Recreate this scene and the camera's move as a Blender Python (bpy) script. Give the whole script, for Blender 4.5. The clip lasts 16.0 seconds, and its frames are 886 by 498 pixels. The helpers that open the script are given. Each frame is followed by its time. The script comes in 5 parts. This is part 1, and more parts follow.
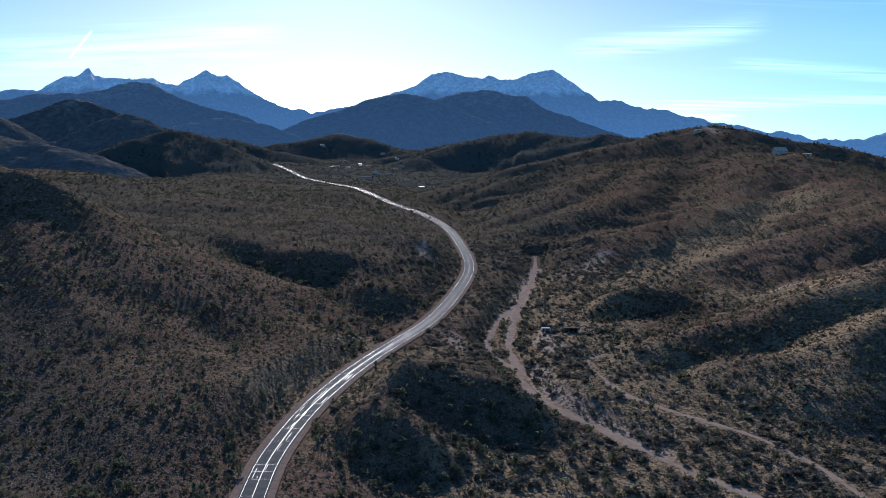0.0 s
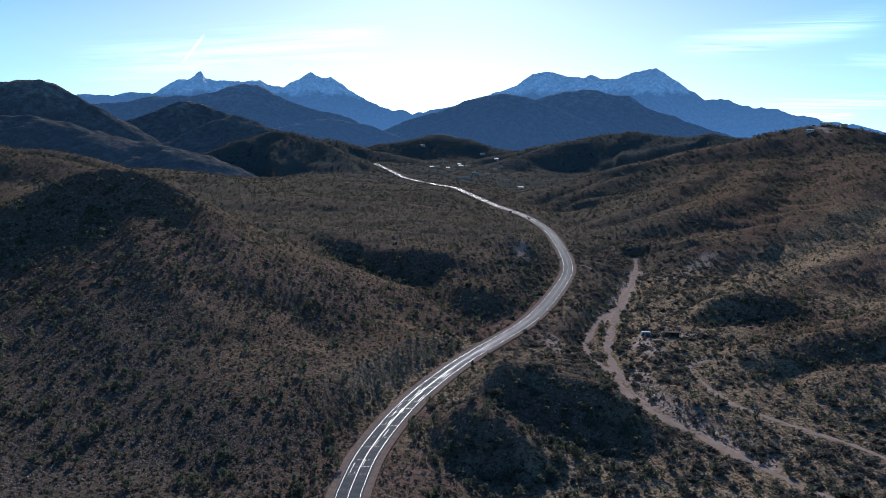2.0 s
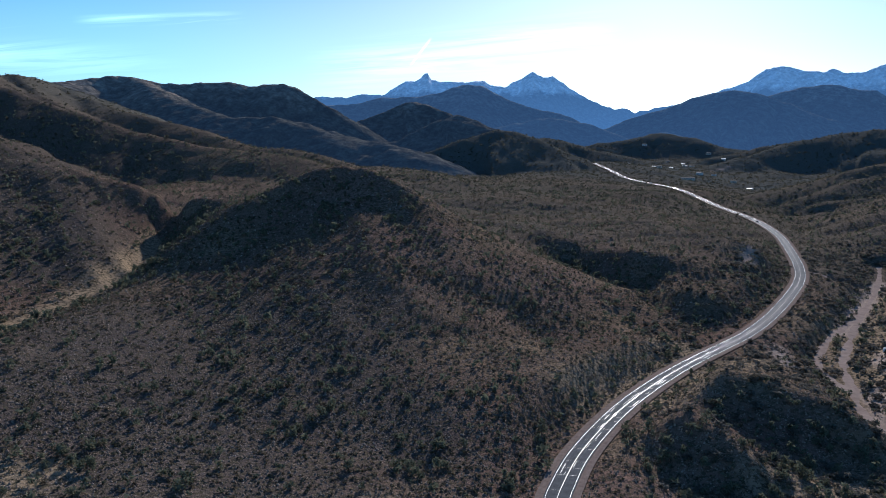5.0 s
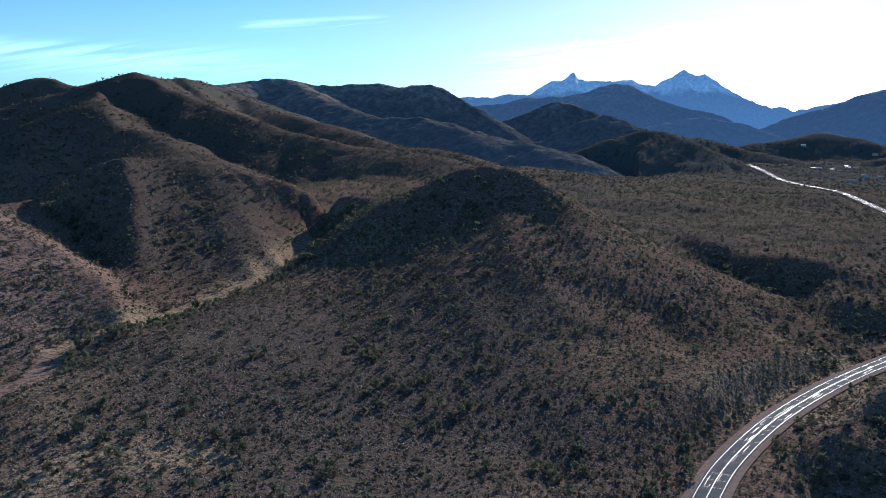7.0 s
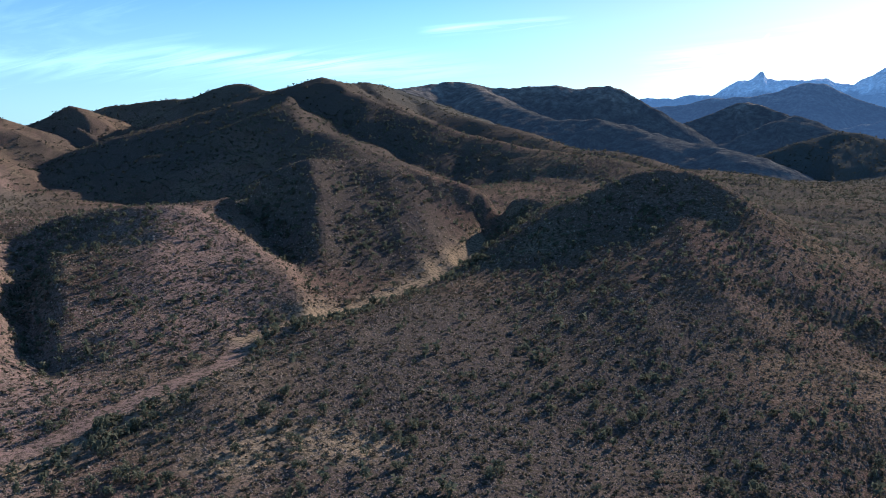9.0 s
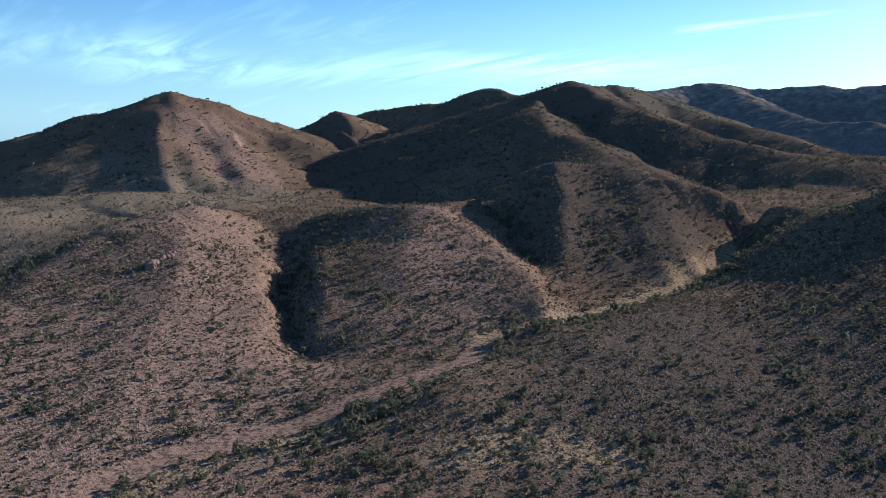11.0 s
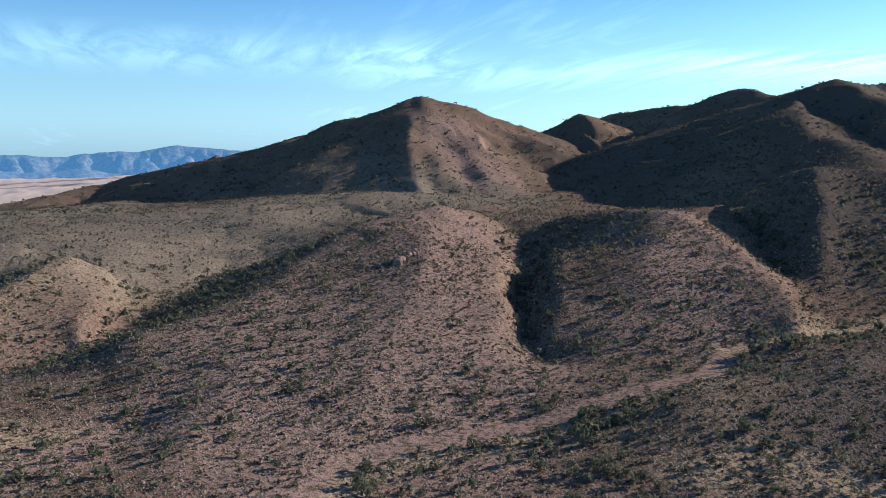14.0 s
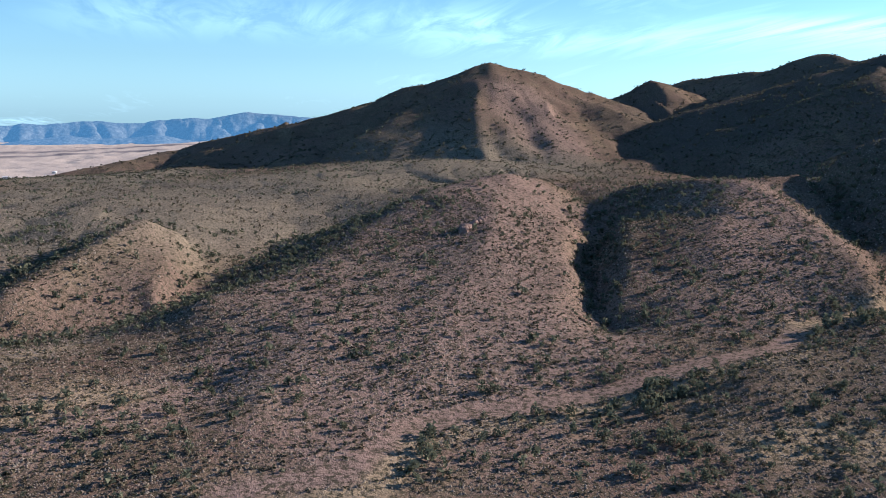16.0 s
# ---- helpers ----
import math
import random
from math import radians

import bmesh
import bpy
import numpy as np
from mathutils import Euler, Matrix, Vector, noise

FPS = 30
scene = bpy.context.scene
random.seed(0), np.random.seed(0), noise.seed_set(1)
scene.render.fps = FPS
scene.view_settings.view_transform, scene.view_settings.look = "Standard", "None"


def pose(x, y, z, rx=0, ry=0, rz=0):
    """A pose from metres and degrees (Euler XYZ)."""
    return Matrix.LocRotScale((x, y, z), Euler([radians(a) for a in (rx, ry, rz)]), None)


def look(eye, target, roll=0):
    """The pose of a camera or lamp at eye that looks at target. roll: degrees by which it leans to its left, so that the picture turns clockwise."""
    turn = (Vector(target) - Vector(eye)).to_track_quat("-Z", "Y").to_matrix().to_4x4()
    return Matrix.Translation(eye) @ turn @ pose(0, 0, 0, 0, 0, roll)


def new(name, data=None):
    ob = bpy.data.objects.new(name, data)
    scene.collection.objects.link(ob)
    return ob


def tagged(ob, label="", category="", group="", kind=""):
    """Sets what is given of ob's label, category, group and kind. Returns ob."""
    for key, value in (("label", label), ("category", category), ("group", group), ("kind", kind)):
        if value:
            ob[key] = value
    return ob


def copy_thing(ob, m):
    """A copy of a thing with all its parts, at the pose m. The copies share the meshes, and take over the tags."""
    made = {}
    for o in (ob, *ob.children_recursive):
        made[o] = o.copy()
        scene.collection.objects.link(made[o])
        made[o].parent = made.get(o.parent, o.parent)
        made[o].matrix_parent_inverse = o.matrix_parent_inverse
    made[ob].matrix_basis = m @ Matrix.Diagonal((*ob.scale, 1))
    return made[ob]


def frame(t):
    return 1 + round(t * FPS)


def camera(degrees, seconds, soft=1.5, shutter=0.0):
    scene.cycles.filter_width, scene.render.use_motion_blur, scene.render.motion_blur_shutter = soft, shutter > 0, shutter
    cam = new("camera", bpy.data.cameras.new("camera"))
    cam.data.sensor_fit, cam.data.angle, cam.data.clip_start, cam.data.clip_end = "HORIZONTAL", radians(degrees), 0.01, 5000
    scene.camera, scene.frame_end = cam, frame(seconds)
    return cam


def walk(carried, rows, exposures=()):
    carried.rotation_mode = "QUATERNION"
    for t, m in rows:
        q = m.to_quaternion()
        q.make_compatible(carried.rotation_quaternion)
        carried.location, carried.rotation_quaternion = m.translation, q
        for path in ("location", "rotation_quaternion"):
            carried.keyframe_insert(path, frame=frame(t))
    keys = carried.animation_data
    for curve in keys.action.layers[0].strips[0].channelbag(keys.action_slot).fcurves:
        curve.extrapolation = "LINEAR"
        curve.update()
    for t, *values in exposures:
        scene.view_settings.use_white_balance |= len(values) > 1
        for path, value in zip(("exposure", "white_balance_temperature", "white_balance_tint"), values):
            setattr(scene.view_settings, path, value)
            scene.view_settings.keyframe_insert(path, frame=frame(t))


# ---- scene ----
# ---- camera: hovers over the valley and turns to its left ----
cam = camera(53.49, 16.0, soft=0.6)
PATH = [
    (0.0, pose(0, 0, 100, 83.000, -0.000, 0.000)),
    (0.5, pose(0, 0, 100, 82.996, 0.007, 1.104)),
    (1.0, pose(0, 0, 100, 82.997, -0.006, 2.368)),
    (1.5, pose(0, 0, 100, 83.002, 0.044, 4.123)),
    (2.0, pose(0, 0, 100, 83.018, 0.036, 6.438)),
    (2.5, pose(0, 0, 100, 83.016, 0.074, 8.973)),
    (3.0, pose(0, 0, 100, 83.003, 0.133, 11.478)),
    (3.5, pose(0, 0, 100, 82.980, 0.153, 13.942)),
    (4.0, pose(0, 0, 100, 82.984, 0.151, 16.185)),
    (4.2, pose(0, 0, 100, 82.990, 0.140, 17.060)),
    (6.3, pose(0, 0, 100, 82.990, 0.050, 26.510)),
    (6.5, pose(0, 0, 100, 82.993, 0.028, 27.451)),
    (7.0, pose(0, 0, 100, 83.005, 0.049, 29.927)),
    (7.5, pose(0, 0, 100, 83.039, 0.039, 32.710)),
    (8.0, pose(0, 0, 100, 83.081, 0.032, 35.534)),
    (8.2, pose(0, 0, 100, 83.100, 0.020, 36.690)),
    (10.3, pose(0, 0, 100, 83.230, -0.130, 50.650)),
    (10.5, pose(0, 0, 100, 83.254, -0.158, 52.550)),
    (11.0, pose(0, 0, 100, 83.326, -0.250, 57.098)),
    (11.5, pose(0, 0, 100, 83.358, -0.242, 59.908)),
    (12.0, pose(0, 0, 100, 83.386, -0.316, 62.550)),
    (12.5, pose(0, 0, 100, 83.427, -0.371, 65.099)),
    (13.0, pose(0, 0, 100, 83.455, -0.361, 67.355)),
    (13.5, pose(0, 0, 100, 83.485, -0.347, 70.154)),
    (14.0, pose(0, 0, 100, 83.413, -0.427, 72.701)),
    (14.5, pose(0, 0, 100, 83.094, -0.417, 74.406)),
    (15.0, pose(0, 0, 100, 82.679, -0.477, 75.283)),
    (15.5, pose(0, 0, 100, 81.955, -0.515, 76.245)),
    (16.0, pose(0, 0, 100, 81.276, -0.533, 77.055)),
]
walk(cam, PATH, [(0.0, 0.33, 5550, 12), (4.0, 0.4, 5550, 12), (7.0, 0.64, 5600, 13), (8.0, 0.74, 5700, 15), (10.5, 0.86, 6050, 16), (13.0, 0.93, 6080, 15), (16.0, 1.02, 6060, 14)])

# ---- light: low winter sun ahead, clear sky with thin high cloud ----
SUN_LEFT, SUN_HIGH = 7.0, 20.5
sun_way = Vector((-math.sin(radians(SUN_LEFT)) * math.cos(radians(SUN_HIGH)), math.cos(radians(SUN_LEFT)) * math.cos(radians(SUN_HIGH)), math.sin(radians(SUN_HIGH))))
sun = new("sun", bpy.data.lights.new("sun", "SUN"))
sun.data.energy, sun.data.angle, sun.data.color = 4.6, radians(0.55), (1.0, 0.91, 0.80)
sun.matrix_world = look((0, 0, 400), Vector((0, 0, 400)) - sun_way)


CIRRUS = [
    ((0.1404, 0.9855, 0.0956), (0.3324, 0.9353, 0.1212), 0.020, 0.8),
    ((0.2262, 0.9734, 0.0368), (0.5018, 0.8639, 0.0424), 0.012, 0.7),
    ((0.3086, 0.9476, 0.0819), (0.4576, 0.8869, 0.0634), 0.010, 0.7),
    ((0.2383, 0.9708, 0.0269), (0.3171, 0.9481, 0.0251), 0.007, 0.9),
    ((-0.3835, 0.9197, 0.0841), (-0.3617, 0.9255, 0.1125), 0.0022, 0.9),
    ((-0.6700, 0.7322, 0.1223), (-0.5442, 0.8285, 0.1320), 0.008, 0.9),
    ((-0.8537, 0.5125, 0.0929), (-0.7154, 0.6932, 0.0873), 0.014, 0.6),
    ((-0.9743, -0.2015, 0.1005), (-0.9381, 0.3336, 0.0936), 0.034, 0.4),
    ((-0.9736, 0.2146, 0.0775), (-0.6230, 0.7779, 0.0823), 0.026, 0.45),
    ((-0.9740, 0.2026, 0.1014), (-0.9455, 0.3097, 0.1006), 0.012, 0.4),
    ((-0.9646, -0.2635, -0.0115), (-0.9840, -0.1780, -0.0105), 0.006, 0.9),
    ((-0.4773, 0.8754, 0.0768), (-0.1746, 0.9778, 0.1159), 0.035, 0.5),
]


def world_sky():
    w = bpy.data.worlds.new("sky")
    scene.world = w
    w.use_nodes = True
    nt = w.node_tree
    nt.nodes.clear()
    n, l = nt.nodes.new, nt.links.new
    out, bg = n("ShaderNodeOutputWorld"), n("ShaderNodeBackground")
    sky = n("ShaderNodeTexSky")
    sky.sky_type, sky.sun_disc = "NISHITA", False
    sky.sun_elevation, sky.sun_rotation = radians(SUN_HIGH), radians(-SUN_LEFT)
    sky.altitude, sky.air_density, sky.dust_density, sky.ozone_density = 1200, 1.0, 0.9, 2.0
    co = n("ShaderNodeTexCoord")
    sep = n("ShaderNodeSeparateXYZ")
    l(co.outputs["Generated"], sep.inputs[0])
    up = n("ShaderNodeMath"); up.operation = "ADD"; up.inputs[1].default_value = 0.06
    l(sep.outputs[2], up.inputs[0])
    dx, dy = n("ShaderNodeMath"), n("ShaderNodeMath")
    dx.operation = dy.operation = "DIVIDE"
    l(sep.outputs[0], dx.inputs[0]); l(up.outputs[0], dx.inputs[1])
    l(sep.outputs[1], dy.inputs[0]); l(up.outputs[0], dy.inputs[1])
    com = n("ShaderNodeCombineXYZ")
    l(dx.outputs[0], com.inputs[0]); l(dy.outputs[0], com.inputs[1])
    mp = n("ShaderNodeMapping")
    mp.inputs["Rotation"].default_value, mp.inputs["Scale"].default_value = (0, 0, radians(35)), (0.3, 1.5, 1)
    l(com.outputs[0], mp.inputs["Vector"])
    big, fine = n("ShaderNodeTexNoise"), n("ShaderNodeTexNoise")
    big.inputs["Scale"].default_value, big.inputs["Detail"].default_value, big.inputs["Distortion"].default_value = 0.55, 3, 0.6
    fine.inputs["Scale"].default_value, fine.inputs["Detail"].default_value, fine.inputs["Distortion"].default_value = 1.5, 9, 1.2
    fine.inputs["Roughness"].default_value = 0.62
    l(mp.outputs[0], big.inputs["Vector"]); l(mp.outputs[0], fine.inputs["Vector"])
    mul = n("ShaderNodeMath"); mul.operation = "MULTIPLY"
    l(big.outputs["Fac"], mul.inputs[0]); l(fine.outputs["Fac"], mul.inputs[1])
    ramp = n("ShaderNodeValToRGB")
    ramp.color_ramp.elements[0].position, ramp.color_ramp.elements[1].position = 0.31, 0.62
    ramp.color_ramp.elements[1].color = (0.42, 0.42, 0.42, 1)
    l(mul.outputs[0], ramp.inputs[0])
    # cloud takes its light from the sky behind it, spread and whitened
    hsv = n("ShaderNodeHueSaturation")
    hsv.inputs["Saturation"].default_value, hsv.inputs["Value"].default_value = 0.22, 1.7
    l(sky.outputs[0], hsv.inputs["Color"])
    mix = n("ShaderNodeMix"); mix.data_type = "RGBA"
    l(ramp.outputs[0], mix.inputs[0]); l(sky.outputs[0], mix.inputs[6]); l(hsv.outputs[0], mix.inputs[7])
    # streaks of cirrus and a vapour trail: from, to, half width (radians), strength
    seen = mix.outputs[2]
    for a, c, wide, amount in CIRRUS:
        a, c = Vector(a).normalized(), Vector(c).normalized()
        nrm, mid_ = a.cross(c).normalized(), (a + c).normalized()
        d1, d2 = n("ShaderNodeVectorMath"), n("ShaderNodeVectorMath")
        d1.operation = d2.operation = "DOT_PRODUCT"
        d1.inputs[1].default_value, d2.inputs[1].default_value = nrm, mid_
        l(co.outputs["Generated"], d1.inputs[0]); l(co.outputs["Generated"], d2.inputs[0])
        ab = n("ShaderNodeMath"); ab.operation = "ABSOLUTE"
        l(d1.outputs["Value"], ab.inputs[0])
        across, length = n("ShaderNodeMapRange"), n("ShaderNodeMapRange")
        across.interpolation_type = length.interpolation_type = "SMOOTHSTEP"
        across.inputs[1].default_value, across.inputs[2].default_value, across.inputs[3].default_value, across.inputs[4].default_value = 0.0, wide, amount, 0.0
        half = a.angle(c) / 2
        length.inputs[1].default_value, length.inputs[2].default_value = math.cos(half * 1.15), math.cos(half * 0.55)
        l(ab.outputs[0], across.inputs[0]); l(d2.outputs["Value"], length.inputs[0])
        m1, m2 = n("ShaderNodeMath"), n("ShaderNodeMath")
        m1.operation = m2.operation = "MULTIPLY"
        l(across.outputs[0], m1.inputs[0]); l(length.outputs[0], m1.inputs[1])
        wisp = n("ShaderNodeMapRange")
        wisp.inputs[1].default_value, wisp.inputs[2].default_value = (0.40, 0.60) if wide > 0.004 else (0.0, 0.3)
        l(fine.outputs["Fac"], wisp.inputs[0])
        l(m1.outputs[0], m2.inputs[0]); l(wisp.outputs[0], m2.inputs[1])
        step = n("ShaderNodeMix"); step.data_type = "RGBA"
        l(m2.outputs[0], step.inputs[0]); l(seen, step.inputs[6]); l(hsv.outputs[0], step.inputs[7])
        seen = step.outputs[2]
    # pale band of haze along the horizon
    low = n("ShaderNodeMapRange")
    low.inputs[1].default_value, low.inputs[2].default_value, low.inputs[3].default_value, low.inputs[4].default_value = 0.0, 0.16, 0.85, 0.0
    l(sep.outputs[2], low.inputs[0])
    pale = n("ShaderNodeHueSaturation")
    pale.inputs["Saturation"].default_value, pale.inputs["Value"].default_value = 0.12, 1.15
    l(seen, pale.inputs["Color"])
    band = n("ShaderNodeMix"); band.data_type = "RGBA"
    l(low.outputs[0], band.inputs[0]); l(seen, band.inputs[6]); l(pale.outputs[0], band.inputs[7])
    air = n("ShaderNodeMix"); air.data_type, air.blend_type = "RGBA", "MULTIPLY"
    air.inputs[0].default_value = 1.0
    # whiter round the sun, bluer away from it
    dot = n("ShaderNodeVectorMath"); dot.operation = "DOT_PRODUCT"
    dot.inputs[1].default_value = sun_way
    l(co.outputs["Generated"], dot.inputs[0])
    near = n("ShaderNodeMapRange"); near.interpolation_type = "SMOOTHSTEP"
    near.inputs[1].default_value, near.inputs[2].default_value = math.cos(radians(38)), math.cos(radians(6))
    l(dot.outputs["Value"], near.inputs[0])
    tone = n("ShaderNodeMix"); tone.data_type = "RGBA"
    tone.inputs[6].default_value, tone.inputs[7].default_value = (0.58, 0.95, 1.15, 1), (0.70, 0.80, 0.83, 1)
    l(near.outputs[0], tone.inputs[0])
    l(tone.outputs[2], air.inputs[7])
    l(band.outputs[2], air.inputs[6])
    l(air.outputs[2], bg.inputs["Color"])
    bg.inputs["Strength"].default_value = 0.074
    l(bg.outputs[0], out.inputs[0])


world_sky()


# ---- materials ----
def material(name, rough=0.9, spec=0.2):
    m = bpy.data.materials.new(name)
    m.use_nodes = True
    b = m.node_tree.nodes["Principled BSDF"]
    b.inputs["Roughness"].default_value = rough
    b.inputs["Specular IOR Level"].default_value = spec
    return m, m.node_tree, b


def noise_node(nt, scale, detail=6, rough=0.6, vec=None, distort=0.0):
    t = nt.nodes.new("ShaderNodeTexNoise")
    t.inputs["Scale"].default_value, t.inputs["Detail"].default_value = scale, detail
    t.inputs["Roughness"].default_value, t.inputs["Distortion"].default_value = rough, distort
    if vec:
        nt.links.new(vec, t.inputs["Vector"])
    return t.outputs["Fac"]


def ramp_node(nt, fac, stops):
    r = nt.nodes.new("ShaderNodeValToRGB")
    e = r.color_ramp.elements
    while len(e) < len(stops):
        e.new(0.5)
    for el, (p, c) in zip(e, stops):
        el.position, el.color = p, (*c, 1) if len(c) == 3 else c
    nt.links.new(fac, r.inputs[0])
    return r.outputs[0]


def mix_node(nt, fac, a, b, blend="MIX"):
    m = nt.nodes.new("ShaderNodeMix")
    m.data_type, m.blend_type = "RGBA", blend
    for sock, v in ((m.inputs[0], fac), (m.inputs[6], a), (m.inputs[7], b)):
        if isinstance(v, (int, float)):
            sock.default_value = v
        elif isinstance(v, tuple):
            sock.default_value = (*v, 1)
        else:
            nt.links.new(v, sock)
    return m.outputs[2]


def grey(v):
    return (v, v, v)


def ground_material():
    m, nt, b = material("desert_soil", 1.0, 0.0)
    pos = nt.nodes.new("ShaderNodeNewGeometry").outputs["Position"]
    wide = noise_node(nt, 0.006, 5, 0.6, pos, 0.5)
    mid = noise_node(nt, 0.035, 6, 0.65, pos)
    soil = ramp_node(nt, wide, [(0.35, (0.121, 0.077, 0.058)), (0.5, (0.168, 0.105, 0.080)), (0.62, (0.213, 0.136, 0.104))])
    dry = ramp_node(nt, mid, [(0.35, (0.128, 0.085, 0.062)), (0.55, (0.199, 0.136, 0.091)), (0.72, (0.284, 0.202, 0.125))])
    col = mix_node(nt, ramp_node(nt, noise_node(nt, 0.018, 5, 0.6, pos), [(0.42, grey(0)), (0.60, grey(1))]), soil, dry)
    # ground tints by patch; dusky also carries shade painted on slopes
    for kind, paint in (("woody", (0.14, 0.117, 0.092)), ("forest", (0.105, 0.112, 0.105)), ("red", (0.285, 0.186, 0.150)), ("dusky", (0.098, 0.078, 0.068)), ("sage", (0.228, 0.187, 0.139)), ("straw", (0.335, 0.242, 0.152)), ("plain", (0.568, 0.454, 0.383)), ("dark_band", (0.185, 0.163, 0.170))):
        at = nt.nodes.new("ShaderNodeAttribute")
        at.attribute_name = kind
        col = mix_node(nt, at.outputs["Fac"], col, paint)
        if kind == "plain":
            flat = at.outputs["Fac"]
    # low scrub and stones too small to model singly
    speck = ramp_node(nt, noise_node(nt, 0.55, 4, 0.7, pos), [(0.47, grey(0)), (0.58, grey(0.9))])
    keep = nt.nodes.new("ShaderNodeMath"); keep.operation = "SUBTRACT"; keep.use_clamp = True
    nt.links.new(speck, keep.inputs[0]); nt.links.new(flat, keep.inputs[1])
    col = mix_node(nt, keep.outputs[0], col, (0.064, 0.054, 0.035))
    clump = ramp_node(nt, noise_node(nt, 0.17, 5, 0.75, pos), [(0.53, grey(0)), (0.60, grey(0.35))])
    col = mix_node(nt, clump, col, (0.070, 0.062, 0.044))
    at = nt.nodes.new("ShaderNodeAttribute")
    at.attribute_name = "sand"
    col = mix_node(nt, at.outputs["Fac"], col, (0.383, 0.291, 0.234))
    stone = ramp_node(nt, noise_node(nt, 1.7, 2, 0.6, pos), [(0.62, grey(0)), (0.68, grey(0.6))])
    col = mix_node(nt, stone, col, (0.383, 0.284, 0.227))
    nt.links.new(col, b.inputs["Base Color"])
    bump = nt.nodes.new("ShaderNodeBump")
    bump.inputs["Strength"].default_value, bump.inputs["Distance"].default_value = 0.9, 0.9
    nt.links.new(noise_node(nt, 0.6, 5, 0.7, pos), bump.inputs["Height"])
    nt.links.new(bump.outputs[0], b.inputs["Normal"])
    return m


GROUND = ground_material()


def far_material(name, low, high, glow, strength, level, span, mottle=1.0):
    """Distant mountainside; the haze before it is put in as a bluish emission."""
    m, nt, b = material(name, 1.0, 0.0)
    pos = nt.nodes.new("ShaderNodeNewGeometry").outputs["Position"]
    sep = nt.nodes.new("ShaderNodeSeparateXYZ")
    nt.links.new(pos, sep.inputs[0])
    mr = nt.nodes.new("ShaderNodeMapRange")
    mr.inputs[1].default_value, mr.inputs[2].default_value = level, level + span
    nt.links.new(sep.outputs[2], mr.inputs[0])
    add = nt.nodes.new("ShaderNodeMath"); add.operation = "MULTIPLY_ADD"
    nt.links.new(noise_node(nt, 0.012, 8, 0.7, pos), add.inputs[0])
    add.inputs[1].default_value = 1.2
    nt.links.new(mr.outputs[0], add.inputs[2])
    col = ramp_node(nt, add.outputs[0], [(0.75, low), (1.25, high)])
    # stands of trees, bare rock and gullies
    spots = ramp_node(nt, noise_node(nt, 0.045, 7, 0.72, pos), [(0.40, grey(0.45)), (0.52, grey(0.95)), (0.66, grey(1.7))])
    col = mix_node(nt, mottle, col, spots, "MULTIPLY")
    nt.links.new(col, b.inputs["Base Color"])
    bump = nt.nodes.new("ShaderNodeBump")
    bump.inputs["Strength"].default_value, bump.inputs["Distance"].default_value = 1.0, 12.0
    nt.links.new(noise_node(nt, 0.03, 7, 0.68, pos), bump.inputs["Height"])
    nt.links.new(bump.outputs[0], b.inputs["Normal"])
    # haze painted as emission, stronger at the foot of the slope than at its crest
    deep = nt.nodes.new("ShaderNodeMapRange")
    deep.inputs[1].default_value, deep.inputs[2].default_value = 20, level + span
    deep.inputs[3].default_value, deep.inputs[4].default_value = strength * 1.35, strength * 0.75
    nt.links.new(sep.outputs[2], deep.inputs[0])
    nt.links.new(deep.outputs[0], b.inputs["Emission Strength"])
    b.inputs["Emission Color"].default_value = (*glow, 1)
    return m


# third colour and the number after it: painted haze of each range
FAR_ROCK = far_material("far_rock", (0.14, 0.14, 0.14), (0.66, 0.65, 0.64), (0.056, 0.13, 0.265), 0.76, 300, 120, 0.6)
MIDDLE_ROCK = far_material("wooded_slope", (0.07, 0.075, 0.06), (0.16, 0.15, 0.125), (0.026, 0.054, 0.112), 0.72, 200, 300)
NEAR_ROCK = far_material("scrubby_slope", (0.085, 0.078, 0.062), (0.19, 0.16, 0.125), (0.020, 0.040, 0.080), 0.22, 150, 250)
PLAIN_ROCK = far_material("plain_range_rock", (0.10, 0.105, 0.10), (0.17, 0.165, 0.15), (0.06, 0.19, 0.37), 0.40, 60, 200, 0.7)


# ---- the lie of the land ----
def lattice(ix, iy, seed):
    h = (ix.astype(np.int64) * 374761393 + iy.astype(np.int64) * 668265263 + seed * 1274126177) & 0x7FFFFFFF
    h = ((h ^ (h >> 13)) * 1103515245) & 0x7FFFFFFF
    return ((h ^ (h >> 16)) & 0xFFFF) / 32767.5 - 1.0


def grain(x, y, seed=0):
    """Smooth noise between -1 and 1, one cell a unit."""
    ix, iy = np.floor(x), np.floor(y)
    fx, fy = x - ix, y - iy
    ux, uy = fx * fx * fx * (fx * (fx * 6 - 15) + 10), fy * fy * fy * (fy * (fy * 6 - 15) + 10)
    a, b = lattice(ix, iy, seed), lattice(ix + 1, iy, seed)
    c, d = lattice(ix, iy + 1, seed), lattice(ix + 1, iy + 1, seed)
    return (a + (b - a) * ux) * (1 - uy) + (c + (d - c) * ux) * uy


def rough(x, y, size, octaves=4, seed=0, gain=0.5):
    v, amp, tot = np.zeros_like(x), 1.0, 0.0
    for i in range(octaves):
        v += amp * grain(x / size + 17.3 * i, y / size - 9.1 * i, seed + i)
        tot += amp
        amp *= gain
        size *= 0.5
    return v / tot


